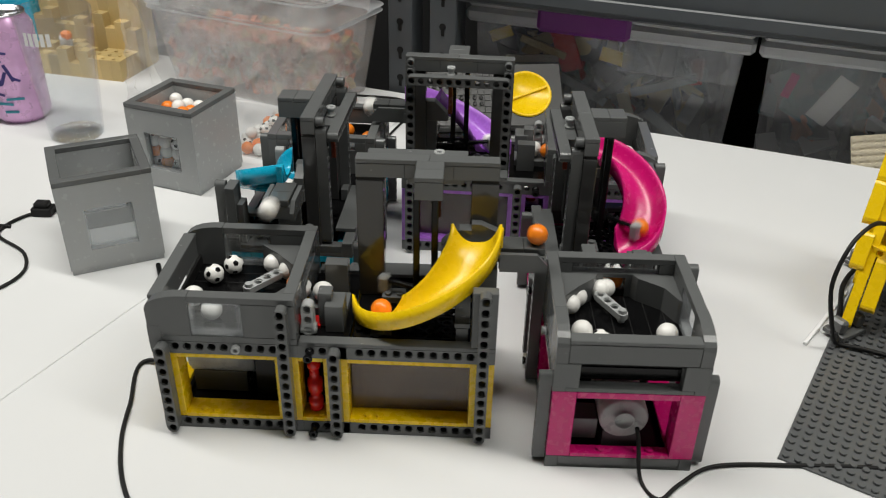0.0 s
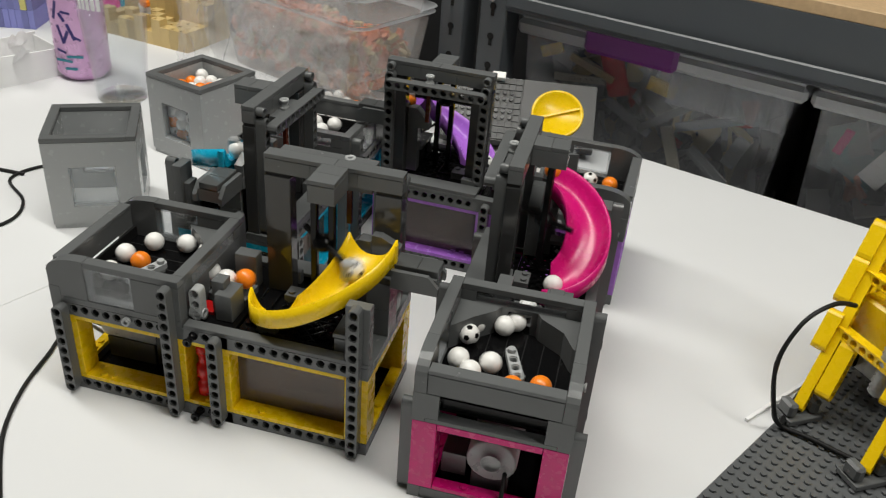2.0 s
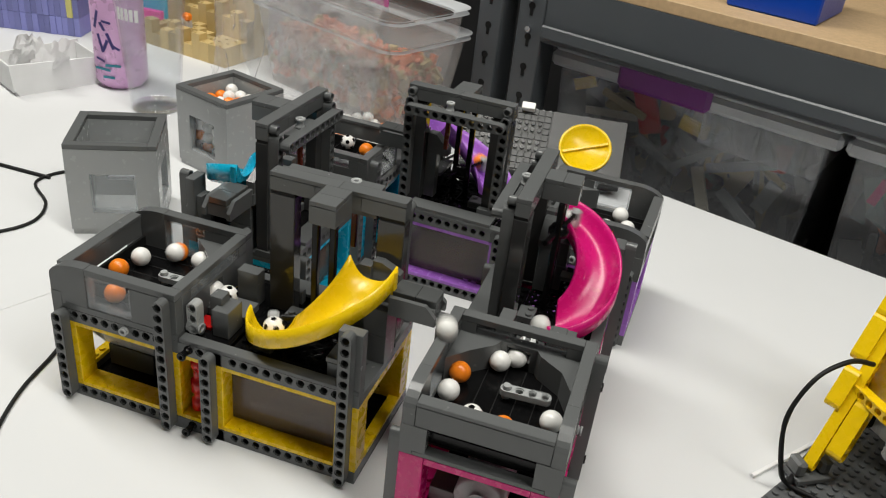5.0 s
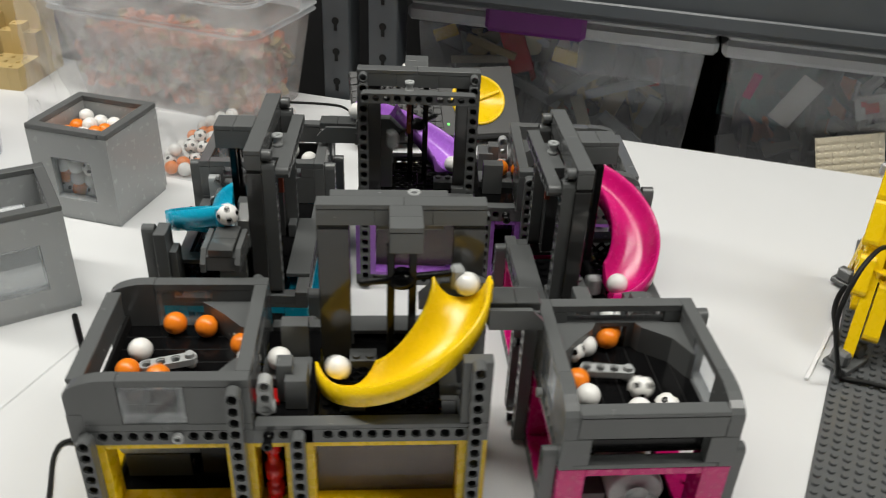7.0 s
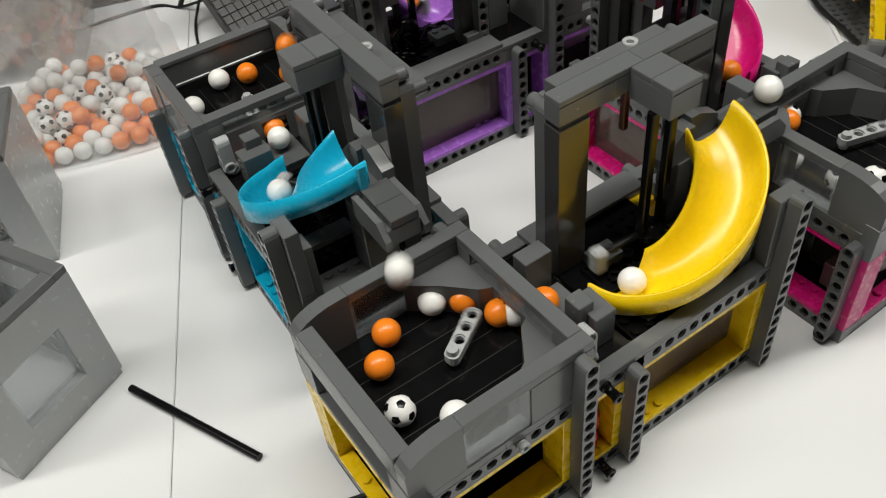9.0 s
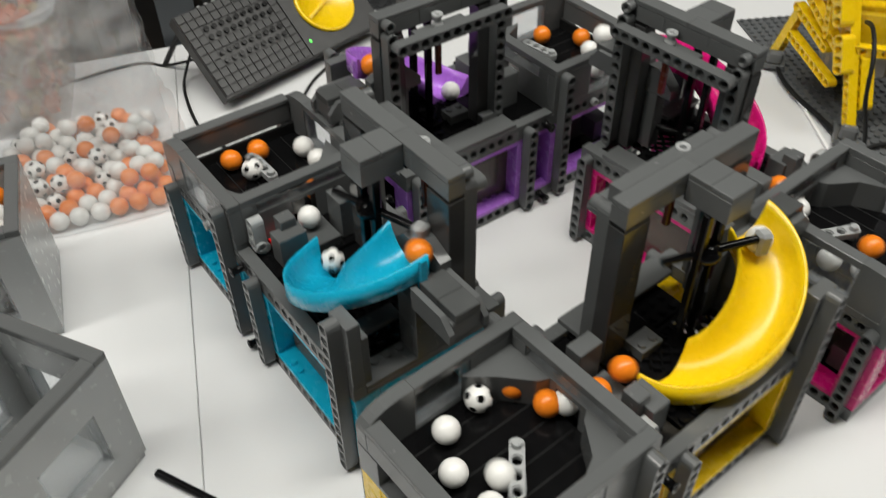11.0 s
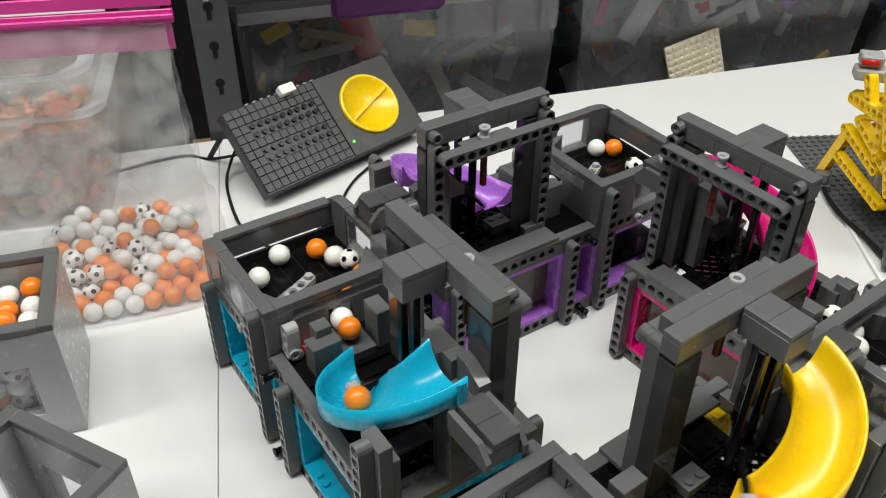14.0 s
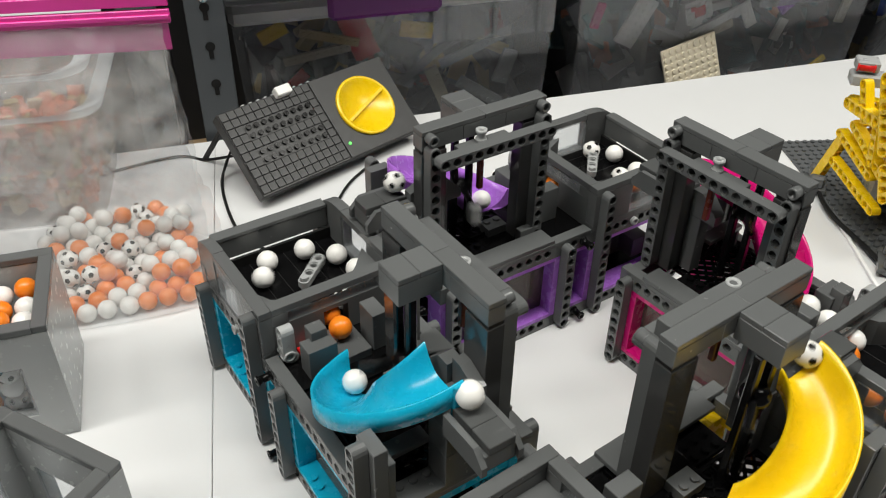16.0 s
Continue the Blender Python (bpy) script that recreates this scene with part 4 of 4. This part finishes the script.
# shelving and storage bins behind the tables
def shelving():
    t = thing("steel_shelving", "grey painted steel shelving with a particle board shelf", "shelving", BACK)
    for x0, wide in ((-67, 34), (-8, 36), (1180, 36)):
        p = part("post", block(x0, x0 + wide, 10, 13, -740, 1200, 0.8).join(block(x0 + wide - 3, x0 + wide, 13, 48, -740, 1200, 0.8)), STEEL, t)
        for i in range(34):
            z = -20 + 38 * (i - 8)
            # Black pieces set slightly proud paint the dark of the post's keyholes.
            key = tube(4.6, 0, 0.8, 16).move(Matrix.Translation((x0 + wide * 0.5, 10.1, z)) @ Matrix.Rotation(radians(90), 4, "X"))
            key.join(block(x0 + wide * 0.5 - 2.2, x0 + wide * 0.5 + 2.2, 9.3, 10.1, z - 12, z - 3, 0.1))
            part("keyhole", key, BLACK_MATT, p)
    beam = [(8, 132), (16, 128), (26, 128), (30, 134), (30, 200), (12, 200), (12, 150), (8, 144)]
    b = prism([(y, z) for y, z in beam], 29, 1180)
    b.v = [(y, x, z) for x, y, z in b.v]
    part("shelf_beam", fix_faces(b), STEEL, t)
    part("shelf_lip", block(29, 1180, 5, 9, 136, 152, 1.8), STEEL, t)
    part("shelf_board", block(-40, 1210, 14, 520, 200, 214, 0.8), WOOD, t)
    part("lower_board", block(-40, 1210, 14, 520, -290, -274, 0.8), WOOD, t)
    # Added dark sheet: shade behind the bins as a colour.
    part("back_panel", block(-40, 1210, 520, 526, -740, 1200, 0.8), DARK_VOID, t, "dark sheet standing in for the unlit depth")
    for z in (62, 100, 160):
        part("bolt", tube(4, 0, 4, 8).move(Matrix.Translation((10, 9.5, z + 80)) @ Matrix.Rotation(radians(90), 4, "X")), ALU, t, "bright bolt")
    return t


shelving()


def storage_bin(label, x0, x1, y0, y1, z0, z1, seed, latch):
    t = thing("storage_bin", label, "storage bin", BACK, "storage bins")
    w = 2.5
    e = 18
    ring0 = [(x0 + e, y0 + e), (x1 - e, y0 + e), (x1 - e, y1 - e), (x0 + e, y1 - e)]
    ring1 = [(x0, y0), (x1, y0), (x1, y1), (x0, y1)]
    for i, nm in enumerate(("front_wall", "side_wall", "back_wall", "side_wall")):
        j = (i + 1) % 4
        q = [(*ring0[i], z0), (*ring0[j], z0), (*ring1[j], z1), (*ring1[i], z1)]
        inn = [(x + (w if x < (x0 + x1) / 2 else -w), y + (w if y < (y0 + y1) / 2 else -w), z) for x, y, z in q]
        b = Build().add(q + inn, [(0, 1, 2, 3), (7, 6, 5, 4), (0, 4, 5, 1), (1, 5, 6, 2), (2, 6, 7, 3), (3, 7, 4, 0)])
        part(nm, b, BIN, t)
    part("bottom", block(x0 + e, x1 - e, y0 + e, y1 - e, z0, z0 + 3, 0.5), BIN, t)
    part("lid", block(x0 - 8, x1 + 8, y0 - 8, y1 + 8, z1 - 4, z1 + 12, 4).join(block(x0 - 11, x1 + 11, y0 - 11, y1 + 11, z1 - 22, z1 - 3, 5)), LID, t, "translucent white lid")
    for i in range(3):
        x = x0 + (x1 - x0) * (0.62 + 0.15 * i)
        part("lid_rib", block(x, x + 5, y0 - 13, y0 - 6, z1 - 60, z1 - 20, 1.5), HAZE, t)
    part("lid_skirt", block(x0 + (x1 - x0) * 0.58, x1 - 4, y0 - 6, y0 - 3.5, z1 - 62, z1 - 20, 1), HAZE, t)
    if latch:
        part("latch", block(x0 + 86, x0 + 204, y0 - 18, y0 - 6, z1 - 23, z1 + 14, 5), PURPLE_DARK, t, "purple plastic latch")
    return t


DARK_FILL = material("dark_mixed_pieces", (0.03, 0.03, 0.035), 0.45, vary=0.6, scale=40)
GREY_FILL = material("grey_mixed_pieces", (0.16, 0.165, 0.17), 0.45, vary=0.6, scale=30)
TEAL_FILL = material("teal_cloth_pieces", (0.09, 0.19, 0.21), 0.6, vary=0.4, scale=30)
for args, cols, sd in (((42, 382, 48, 420, -262, 120), (DARK_FILL, GREY_FILL, BOX_GREY, TAN, RED), 40),
                       ((408, 806, 48, 420, -262, 120), (DARK_FILL, GREY_FILL, TEAL_FILL, PAPER, ROSE), 50),
                       ((832, 1144, 48, 420, -262, 120), (DARK_FILL, GREY_FILL, BLUE, PAPER, TAN), 60)):
    storage_bin("clear storage bin full of loose toy bricks", *args, sd, sd == 40)
    x0, x1, y0, y1, z0, z1 = args
    for i, mat in enumerate(cols):
        hi = (72, 78, 74, 70, 62)[i]
        cnt = (130, 80, 60, 56, 22)[i]
        tub_fill("loose_bricks", "loose toy bricks heaped in a storage bin", x0 + 32, x1 - 32, y0 + 42, y0 + 112, z0 + 40 if i == 0 else -60, hi, cnt, (mat,), sd + i, BACK, (14, 74))
    solid("brick_heap", block(x0 + 24, x1 - 24, y0 + 60, y1 - 30, z0 + 6, 30, 8), DARK_FILL, "dense heap of dark toy bricks in a bin", "toy bricks", BACK, kind="stuff")


def lattice_plate():
    t = thing("lattice_plate", "cream studded toy plate leaning behind the table", "toy plate", BACK @ pose(0.534, 0.034, -0.045, 78, 0, 0) @ pose(0, 0, 0, 0, 0, 14))
    part("plate", lambda: stud_plate(0, 72, 0, 64, 0, 3.2), CREAM, t)


lattice_plate()
solid("blue_crate", block(225, 325, 60, 160, 214, 300, 2), BLUE, "bright blue plastic crate on the shelf", "crate", BACK)
solid("red_plate", block(-30, 30, -14, 14, 0, 5, 0.5), RED, "red toy plate seen in a bin", "toy plate", BACK @ pose(0.162, 0.068, 0.07, 90, 68, 0))
solid("long_strip", block(-40, 40, -5, 5, 0, 4, 0.5), GREY_FILL, "grey toy plate with holes seen in a bin", "toy plate", BACK @ pose(0.238, 0.062, 0.034, 90, -38, 0))


def sorted_piece(kind, mat, label, x, z, turn, long, tall, y=60.0):
    """A piece that lies against the inside of a bin's front wall; turned in the plane of the wall."""
    t = thing(kind, label, "toy brick", BACK @ pose(x * MM, y * MM, z * MM, 90, 0, 0) @ pose(0, 0, 0, 0, 0, turn), "sorted pieces in the bins")
    part("plate", lambda: stud_plate(-long / 2, long / 2, -tall / 2, tall / 2, -4, 0), mat, t)
    return t


for row in (("long_brick", TAN, "long tan toy strip pressed against the bin's side", 132, 69, -16, 64, 9),
            ("long_brick", CREAM, "cream toy strip lying aslant in the bin", 118, 52, 8, 72, 9),
            ("small_brick", YELLOW, "dull yellow studded toy brick in the bin", 226, 68, -10, 36, 17),
            ("small_brick", YELLOW, "yellow toy wedge near the top of the bin", 74, 80, 24, 30, 14),
            ("long_brick", CREAM, "short cream toy strip standing in the bin", 252, -4, 112, 56, 15),
            ("long_brick", LIGHT_GREY, "light grey toy strip lying in the bin", 292, 40, 22, 84, 11),
            ("small_brick", LIGHT_GREY, "light grey square toy plate in the bin", 330, 14, 70, 40, 18),
            ("long_brick", BOX_GREY, "grey toy strip low in the bin", 190, 20, -24, 70, 12),
            ("long_brick", BOX_GREY, "grey toy strip among darker pieces", 300, -14, -34, 60, 14),
            ("small_brick", RED, "small red toy brick among grey ones", 96, 26, 40, 22, 12),
            ("small_brick", WHITE, "white toy panel with a red print", 570, 56, 18, 34, 28),
            ("long_brick", WHITE, "white toy bar lying aslant in the bin", 596, 38, 24, 66, 10),
            ("long_brick", CREAM, "cream toy bar under a white one", 588, 24, 20, 70, 10),
            ("small_brick", WHITE, "white toy piece high in the bin", 640, 44, -60, 34, 14),
            ("small_brick", YELLOW, "thin yellow toy piece in the bin", 759, -34, 36, 30, 7),
            ("small_brick", PURPLE, "lavender toy piece in the bin", 700, 60, 40, 44, 20),
            ("small_brick", WHITE, "white toy piece beside a lavender one", 690, 20, 70, 28, 12),
            ("small_brick", CREAM, "cream toy piece at the bin's side", 780, 40, 80, 40, 12),
            ("small_brick", MAGENTA, "magenta toy piece at the bin's edge", 440, 62, 75, 30, 10),
            ("small_brick", WHITE, "white toy sheet standing in the bin", 490, 50, 62, 60, 26)):
    sorted_piece(*row)
solid("red_print", block(-7, 7, -6, 6, 0, 0.6, 0.1).join(block(-11, -5, 3, 9, 0, 0.6, 0.1)), RED, "red print on a white toy panel", "print", BACK @ pose(0.570, 0.0575, 0.056, 90, 0, 0) @ pose(0, 0, 0, 0, 0, 18))


# studded base plate with the yellow machine
def base_plate():
    m = pose(0.417, -0.008, 0, 0, 0, 59.0)
    t = thing("studded_base_plate", "large dark grey studded base plate", "base plate", m)
    part("plate", block(0, 384, -384, 0, 0, 1.6, 0.4), MID_GREY, t)
    b = Build()
    one = tube(2.4, 1.6, 3.4, 8)
    for i in range(48):
        for j in range(48):
            b.join(one, Matrix.Translation((4 + 8 * i, -4 - 8 * j, 0)))
    st = part("studs", b, MID_GREY, t)
    st["kind"] = "stuff"
    return t


base_plate()


def strut(a, b, width, deep, mat, parent, name="strut", holes=True, label="", roll=0):
    """A beam between two points, with holes through it at 8 mm."""
    a, b = Vector(a), Vector(b)
    d = b - a
    n = max(2, int(d.length / 8) + 1)
    q = d.to_track_quat("X", "Z").to_matrix().to_4x4()
    bm_ = holed(n, 4, 4, -3.9, 3.9, deep, True)
    bm_.move(Matrix.Translation((0, -deep / 2, 0)))
    if abs(width - 8) > 1:
        bm_.v = [(x, y, z * width / 8) for x, y, z in bm_.v]
    k = d.length / (8 * (n - 1))
    bm_.v = [(x * k, y, z) for x, y, z in bm_.v]
    bm_.move(Matrix.Translation(a) @ q @ Matrix.Rotation(radians(roll), 4, "X"))
    return part(name, bm_, mat, parent, label)


def yellow_machine():
    t = thing("walking_machine", "yellow holed-beam toy machine on a base plate", "toy machine")
    lean = Vector((0.26, 0.41, 0.875))
    for off in (Vector((0, 0, 0)), Vector((38, -53, 0))):
        f1, f3 = Vector((513, 137, 14)) + off, Vector((570, 247, 14)) + off
        q = lambda x, y, z: Vector((x, y, z)) + off
        out = Vector((-0.85, 0.5, 0))
        strut(f1, f1 + lean * 148, 9, 8, YELLOW, t, "leg", roll=0)
        strut(f1 + lean * 16 - out * 11, f1 + lean * 52 - out * 11, 13, 11, YELLOW, t, "leg_cover", roll=0)
        strut(f1 + lean * 46 + out * 7, f1 + lean * 70 + out * 7, 14, 11, YELLOW, t, "leg_cover", roll=0)
        strut(f1 + lean * 84 + out * 9, f1 + lean * 112 + out * 9, 14, 11, YELLOW, t, "leg_cover", roll=0)
        strut(f1 + lean * 118 + out * 9, f1 + lean * 140 + out * 9, 14, 11, YELLOW, t, "leg_cover", roll=0)
        strut(f3, q(565, 232, 62), 9, 8, YELLOW, t, "leg", roll=90)
        strut(q(563, 232, 40), q(531, 172, 32), 8, 8, YELLOW, t, "strut")
        strut(q(565, 234, 66), q(541, 188, 54), 8, 8, YELLOW, t, "strut")
        strut(q(567, 236, 94), q(546, 198, 98), 10, 10, YELLOW, t, "strut")
        strut(q(546, 198, 98), q(541, 190, 66), 8, 8, YELLOW, t, "strut")
        strut(q(556, 214, 92), q(562, 226, 116), 8, 8, YELLOW, t, "strut")
        strut(q(535, 176, 62), q(560, 222, 80), 8, 8, YELLOW, t, "strut")
        for fx, fy, turn in ((*f1.xy, -58), (*f3.xy, -58)):
            part("foot", block(-10, 10, -14, 14, 3.5, 8, 0.5).join(block(-7, 7, -14, -6, 8, 20, 2)).join(block(-7, 7, 6, 14, 8, 20, 2)).move(Matrix.Translation((fx, fy, 0)) @ Matrix.Rotation(radians(turn), 4, "Z")), GREY, t, "dark grey foot")
    for z, s in ((66, 0.42), (104, 0.72), (132, 0.95)):
        a = Vector((513, 137, 14)) + lean * (148 * s)
        strut(a, a + Vector((38, -53, 0)), 8, 8, YELLOW, t, "crossbeam")
    for a, b in (((560, 222, 80), (598, 169, 80)), ((565, 232, 62), (603, 179, 62)), ((567, 236, 96), (605, 183, 96))):
        strut(a, b, 8, 8, YELLOW, t, "crossbeam")
    turn = Matrix.Translation((570, 170, 0)) @ Matrix.Rotation(radians(-54), 4, "Z")
    part("body", block(-26, 26, -20, 20, 60, 92, 2).move(turn), YELLOW, t)
    part("motor_block", block(-30, 22, -12, 30, 28, 58, 3).move(turn), LIGHT_GREY, t, "light grey motor block")
    part("gear", lambda: tube(14, -4, 4, 24), BLACK, t, "black gear", m=at(548, 176, 46, 90, 0, 36))
    part("spring", lambda: lathe([(5 + (1.6 if i % 2 else 0), i * 2.0) for i in range(24)], 16), LIGHT_GREY, t, "grey coil spring", m=at(556, 130, 42))
    part("head", block(-14, 14, -8, 8, 112, 122, 1.5).join(block(-12, 6, -6, 10, 124, 133, 1)).move(Matrix.Translation((571, 232, 0)) @ Matrix.Rotation(radians(-50), 4, "Z")), LIGHT_GREY, t, "light grey head block")
    part("head_pin", lambda: pin(3, 14), RED, t, "red pin", m=at(560, 238, 128, 90, 0, 40))
    part("cap", block(-9, 9, -6, 6, 0, 8, 1), YELLOW, t, m=at(554, 196, 146, 0, 0, 30))
    part("neck", block(-5, 5, -5, 5, 96, 146, 1).move(Matrix.Translation((554, 196, 0))), YELLOW, t)
    return t


yellow_machine()
cable("cable", [(532, 160, 92), (514, 146, 98), (494, 130, 88), (484, 120, 58), (490, 112, 24), (500, 118, 6), (520, 112, 5), (548, 98, 6), (575, 90, 6)], 1.8, "black flat cable looping from the yellow machine")
cable("cable", [(590, 255, 6), (560, 235, 5), (537, 205, 5), (522, 170, 5), (508, 140, 6), (500, 118, 6)], 2.2, "black cables bundled over the base plate")

# ---- balls and motion ----
PERIODS = [0.8143, 0.791, 0.8143, 0.8143]
PUSH = [12.325, -0.06 + 0.791 * 16, 13.86, 13.865]   # a time at which each module's arm meets the waiting ball
START = 205.0
SPIN = [360 / p for p in PERIODS]
SLOTS = [(2, 34), (22, 31), (46, 36), (78, 33), (118, 36), (152, 33), (196, 36), (236, 34)]
DWELL = len(SLOTS)


def arm_angle(k, t):
    return START + SPIN[k] * (t - PUSH[k])


def arm_pose(k, t):
    a = arm_angle(k, t) % 360
    z = chute_height(a if a >= 200 else (360 if a < 12 else 200 + 160 * max(0, 1 - (a - 12) / 120))) + 13
    return at(CX, CY, z, 0, 0, arm_angle(k, t))


def slot_place(j, n):
    a, r = SLOTS[j]
    a += 7 * math.sin(n * 2.3 + j)
    r += 2.0 * math.sin(n * 1.7 + 2 * j)
    return Vector((BX + r * math.cos(radians(a)), BY + r * math.sin(radians(a)), FLOOR + 7.2))


def helix(a):
    r = 33.0
    return Vector((CX + r * math.cos(radians(a)), CY + r * math.sin(radians(a)), chute_height(a) + 7.4))


def push_time(k, n):
    return PUSH[k] + PERIODS[k] * n


def track(k, n, arrive):
    """Key points of one ball's way through module k, pushed at the n-th turn: (time, place in the module)."""
    T = push_time(k, n)
    rows = []
    step = (T - 1.75 - arrive - 0.15) / DWELL
    for j in range(DWELL - 1, -1, -1):
        t0 = T - 1.75 - step * j
        rows += [(t0 - 0.55 * step, slot_place(j, n)), (t0 - 0.12 * step, slot_place(j, n + 0.25))]
    rows += [(T - 1.55, Vector((96, 47, FLOOR + 8))), (T - 1.4, Vector((106, 45, 86.5))), (T - 0.75, Vector((106.5, 45, 86.5))),
             (T - 0.52, Vector((122, 46, 90))), (T - 0.42, helix(196)), (T - 0.3, helix(208)), (T - 0.02, helix(212))]
    for i in range(1, 8):
        rows.append((T + 0.05 * i, helix(START + 11 + SPIN[k] * 0.05 * i * 0.96)))
    rows += [(T + 0.43, Vector((221, 49, 135.4))), (T + 0.6, Vector((238, 49.5, 134.8))), (T + 0.76, Vector((255, 49.5, 134.2)))]
    return rows


STEPS = []
for k in range(4):
    q = (k + 1) % 4
    n_mid = round((8.0 - PUSH[k]) / PERIODS[k])
    want = push_time(k, n_mid) + 0.95 + 1.75 + 0.8143 * (DWELL - 0.4)
    STEPS.append(round((want - PUSH[q]) / PERIODS[q]) - n_mid)


def link(k, n):
    """The turn at which the next module pushes the ball that module k pushed at turn n."""
    return n + STEPS[k]


RING = link(3, link(2, link(1, link(0, 0))))     # turns for one whole round


def ball_mesh(kind):
    b = Build()
    n, m = 20, 12
    v = [(0, 0, 7.0)] + [(7 * math.sin(math.pi * i / m) * math.cos(2 * math.pi * j / n), 7 * math.sin(math.pi * i / m) * math.sin(2 * math.pi * j / n), 7 * math.cos(math.pi * i / m)) for i in range(1, m) for j in range(n)] + [(0, 0, -7.0)]
    f = [(0, 1 + j, 1 + (j + 1) % n) for j in range(n)]
    for i in range(m - 2):
        for j in range(n):
            f.append((1 + i * n + j, 1 + (i + 1) * n + j, 1 + (i + 1) * n + (j + 1) % n, 1 + i * n + (j + 1) % n))
    last = len(v) - 1
    f += [(last, 1 + (m - 2) * n + (j + 1) % n, 1 + (m - 2) * n + j) for j in range(n)]
    b.add(v, f, True)
    me = b.mesh("ball", ORANGE if kind == "O" else WHITE)
    return me


def patch_mesh():
    """The twelve dark pentagons of a football."""
    b = Build()
    g = (1 + 5 ** 0.5) / 2
    for p in [(0, s, r * g) for s in (-1, 1) for r in (-1, 1)] + [(s, r * g, 0) for s in (-1, 1) for r in (-1, 1)] + [(r * g, 0, s) for s in (-1, 1) for r in (-1, 1)]:
        d = Vector(p).normalized()
        q = d.to_track_quat("Z", "Y").to_matrix()
        ring = [(q @ Vector((math.sin(0.31) * math.cos(2 * math.pi * i / 5), math.sin(0.31) * math.sin(2 * math.pi * i / 5), math.cos(0.31)))) * 7.03 for i in range(5)]
        mids = [((ring[i] + ring[(i + 1) % 5]).normalized()) * 7.05 for i in range(5)]
        v = [d * 7.12] + [w for i in range(5) for w in (ring[i], mids[i])]
        b.add([tuple(x) for x in v], [(0, 1 + i, 1 + (i + 1) % 10) for i in range(10)], True)
    return b.mesh("patches", BLACK)


BALL_WHITE, BALL_ORANGE, PATCHES = ball_mesh("W"), ball_mesh("O"), patch_mesh()


def ball(kind, m, group="balls in the machine"):
    label = {"W": "plain white plastic ball", "O": "bright orange plastic ball", "S": "white plastic football with black patches"}[kind]
    ob = new("ball", BALL_ORANGE if kind == "O" else BALL_WHITE)
    tagged(ob, label, "ball", group)
    ob.matrix_basis = m
    if kind == "S":
        p = new("patches", PATCHES)
        p["kind"] = "stuff"
        p.parent = ob
    return ob


# colours by the turn of the yellow module; other balls follow a fixed shuffle
SEEN = {-15: "O", -14: "W", -13: "S", -12: "O", -11: "W", -10: "W", -7: "W", -6: "W", -5: "W", -3: "O", -2: "W", -1: "O", 0: "O", 1: "W", 2: "O", 3: "O", 4: "S", 5: "W"}
SEEN_AZURE = {-4: "O", -3: "S", -2: "W", -1: "W", 0: "O", 1: "O", 2: "W"}
SEEN_LAVENDER = {-4: "O", 0: "W", 1: "W", 2: "S"}


def ball_colours():
    rng = random.Random(4)
    kinds = [rng.choice("WWSSOOW") for _ in range(RING)]
    for n, c in SEEN_LAVENDER.items():
        kinds[link(3, link(2, n)) % RING] = c
    for n, c in SEEN_AZURE.items():
        kinds[link(3, n) % RING] = c
    for n, c in SEEN.items():
        kinds[n % RING] = c
    return kinds


def ball_rows(n0):
    """Times and places of the ball that the yellow module pushes at turn n0 (and every RING turns)."""
    pts = []
    n = n0
    while push_time(0, n) > -12:
        n -= RING
    k, arrive = 0, push_time(0, n) - 10
    while push_time(k, n) < 32:
        m = MODULES[k][2]
        pts += [(t, m @ (p * MM)) for t, p in track(k, n, arrive)]
        q = (k + 1) % 4
        arrive = push_time(k, n) + 0.9
        pts.append((arrive, MODULES[q][2] @ (Vector((44, 78, FLOOR + 8)) * MM)))
        k, n = q, link(k, n)
    pts.sort(key=lambda r: r[0])
    return pts


def place_at(pts, t):
    for (ta, a), (tb, b) in zip(pts, pts[1:]):
        if ta <= t <= tb:
            return a.lerp(b, (t - ta) / max(tb - ta, 1e-6))
    return pts[-1][1]


def motions():
    for k, (t, arm, stir) in enumerate(MADE):
        walk(arm, [(i * 0.1, arm_pose(k, i * 0.1)) for i in range(161)])
        walk(stir, [(i * 0.1, at(BX, BY, FLOOR + 11, 0, 0, STIR[k] - SPIN[k] * i * 0.1)) for i in range(161)])
    kinds = ball_colours()
    for n0 in range(RING):
        pts = ball_rows(n0)
        ob = ball(kinds[n0], pose(0, 0, 0))
        rows, spin, last = [], Matrix.Rotation(n0 * 1.3, 4, (0.3, 0.5, 0.8)), None
        for i in range(161):
            p = place_at(pts, i * 0.1)
            if last is not None:
                d = p - last
                if d.length > 1e-5:
                    spin = Matrix.Rotation(min(d.length / 0.007, 1.2), 4, Vector((-d.y, d.x, 0.0)).normalized() if d.xy.length > 1e-6 else Vector((1, 0, 0))) @ spin
            rows.append((i * 0.1, Matrix.Translation(p) @ spin))
            last = p
        walk(ob, rows)


STIR = [51.0, 29.0, 100.0, 5.0]
ball_pile()
full_bin_balls()
zip_bag()


motions()
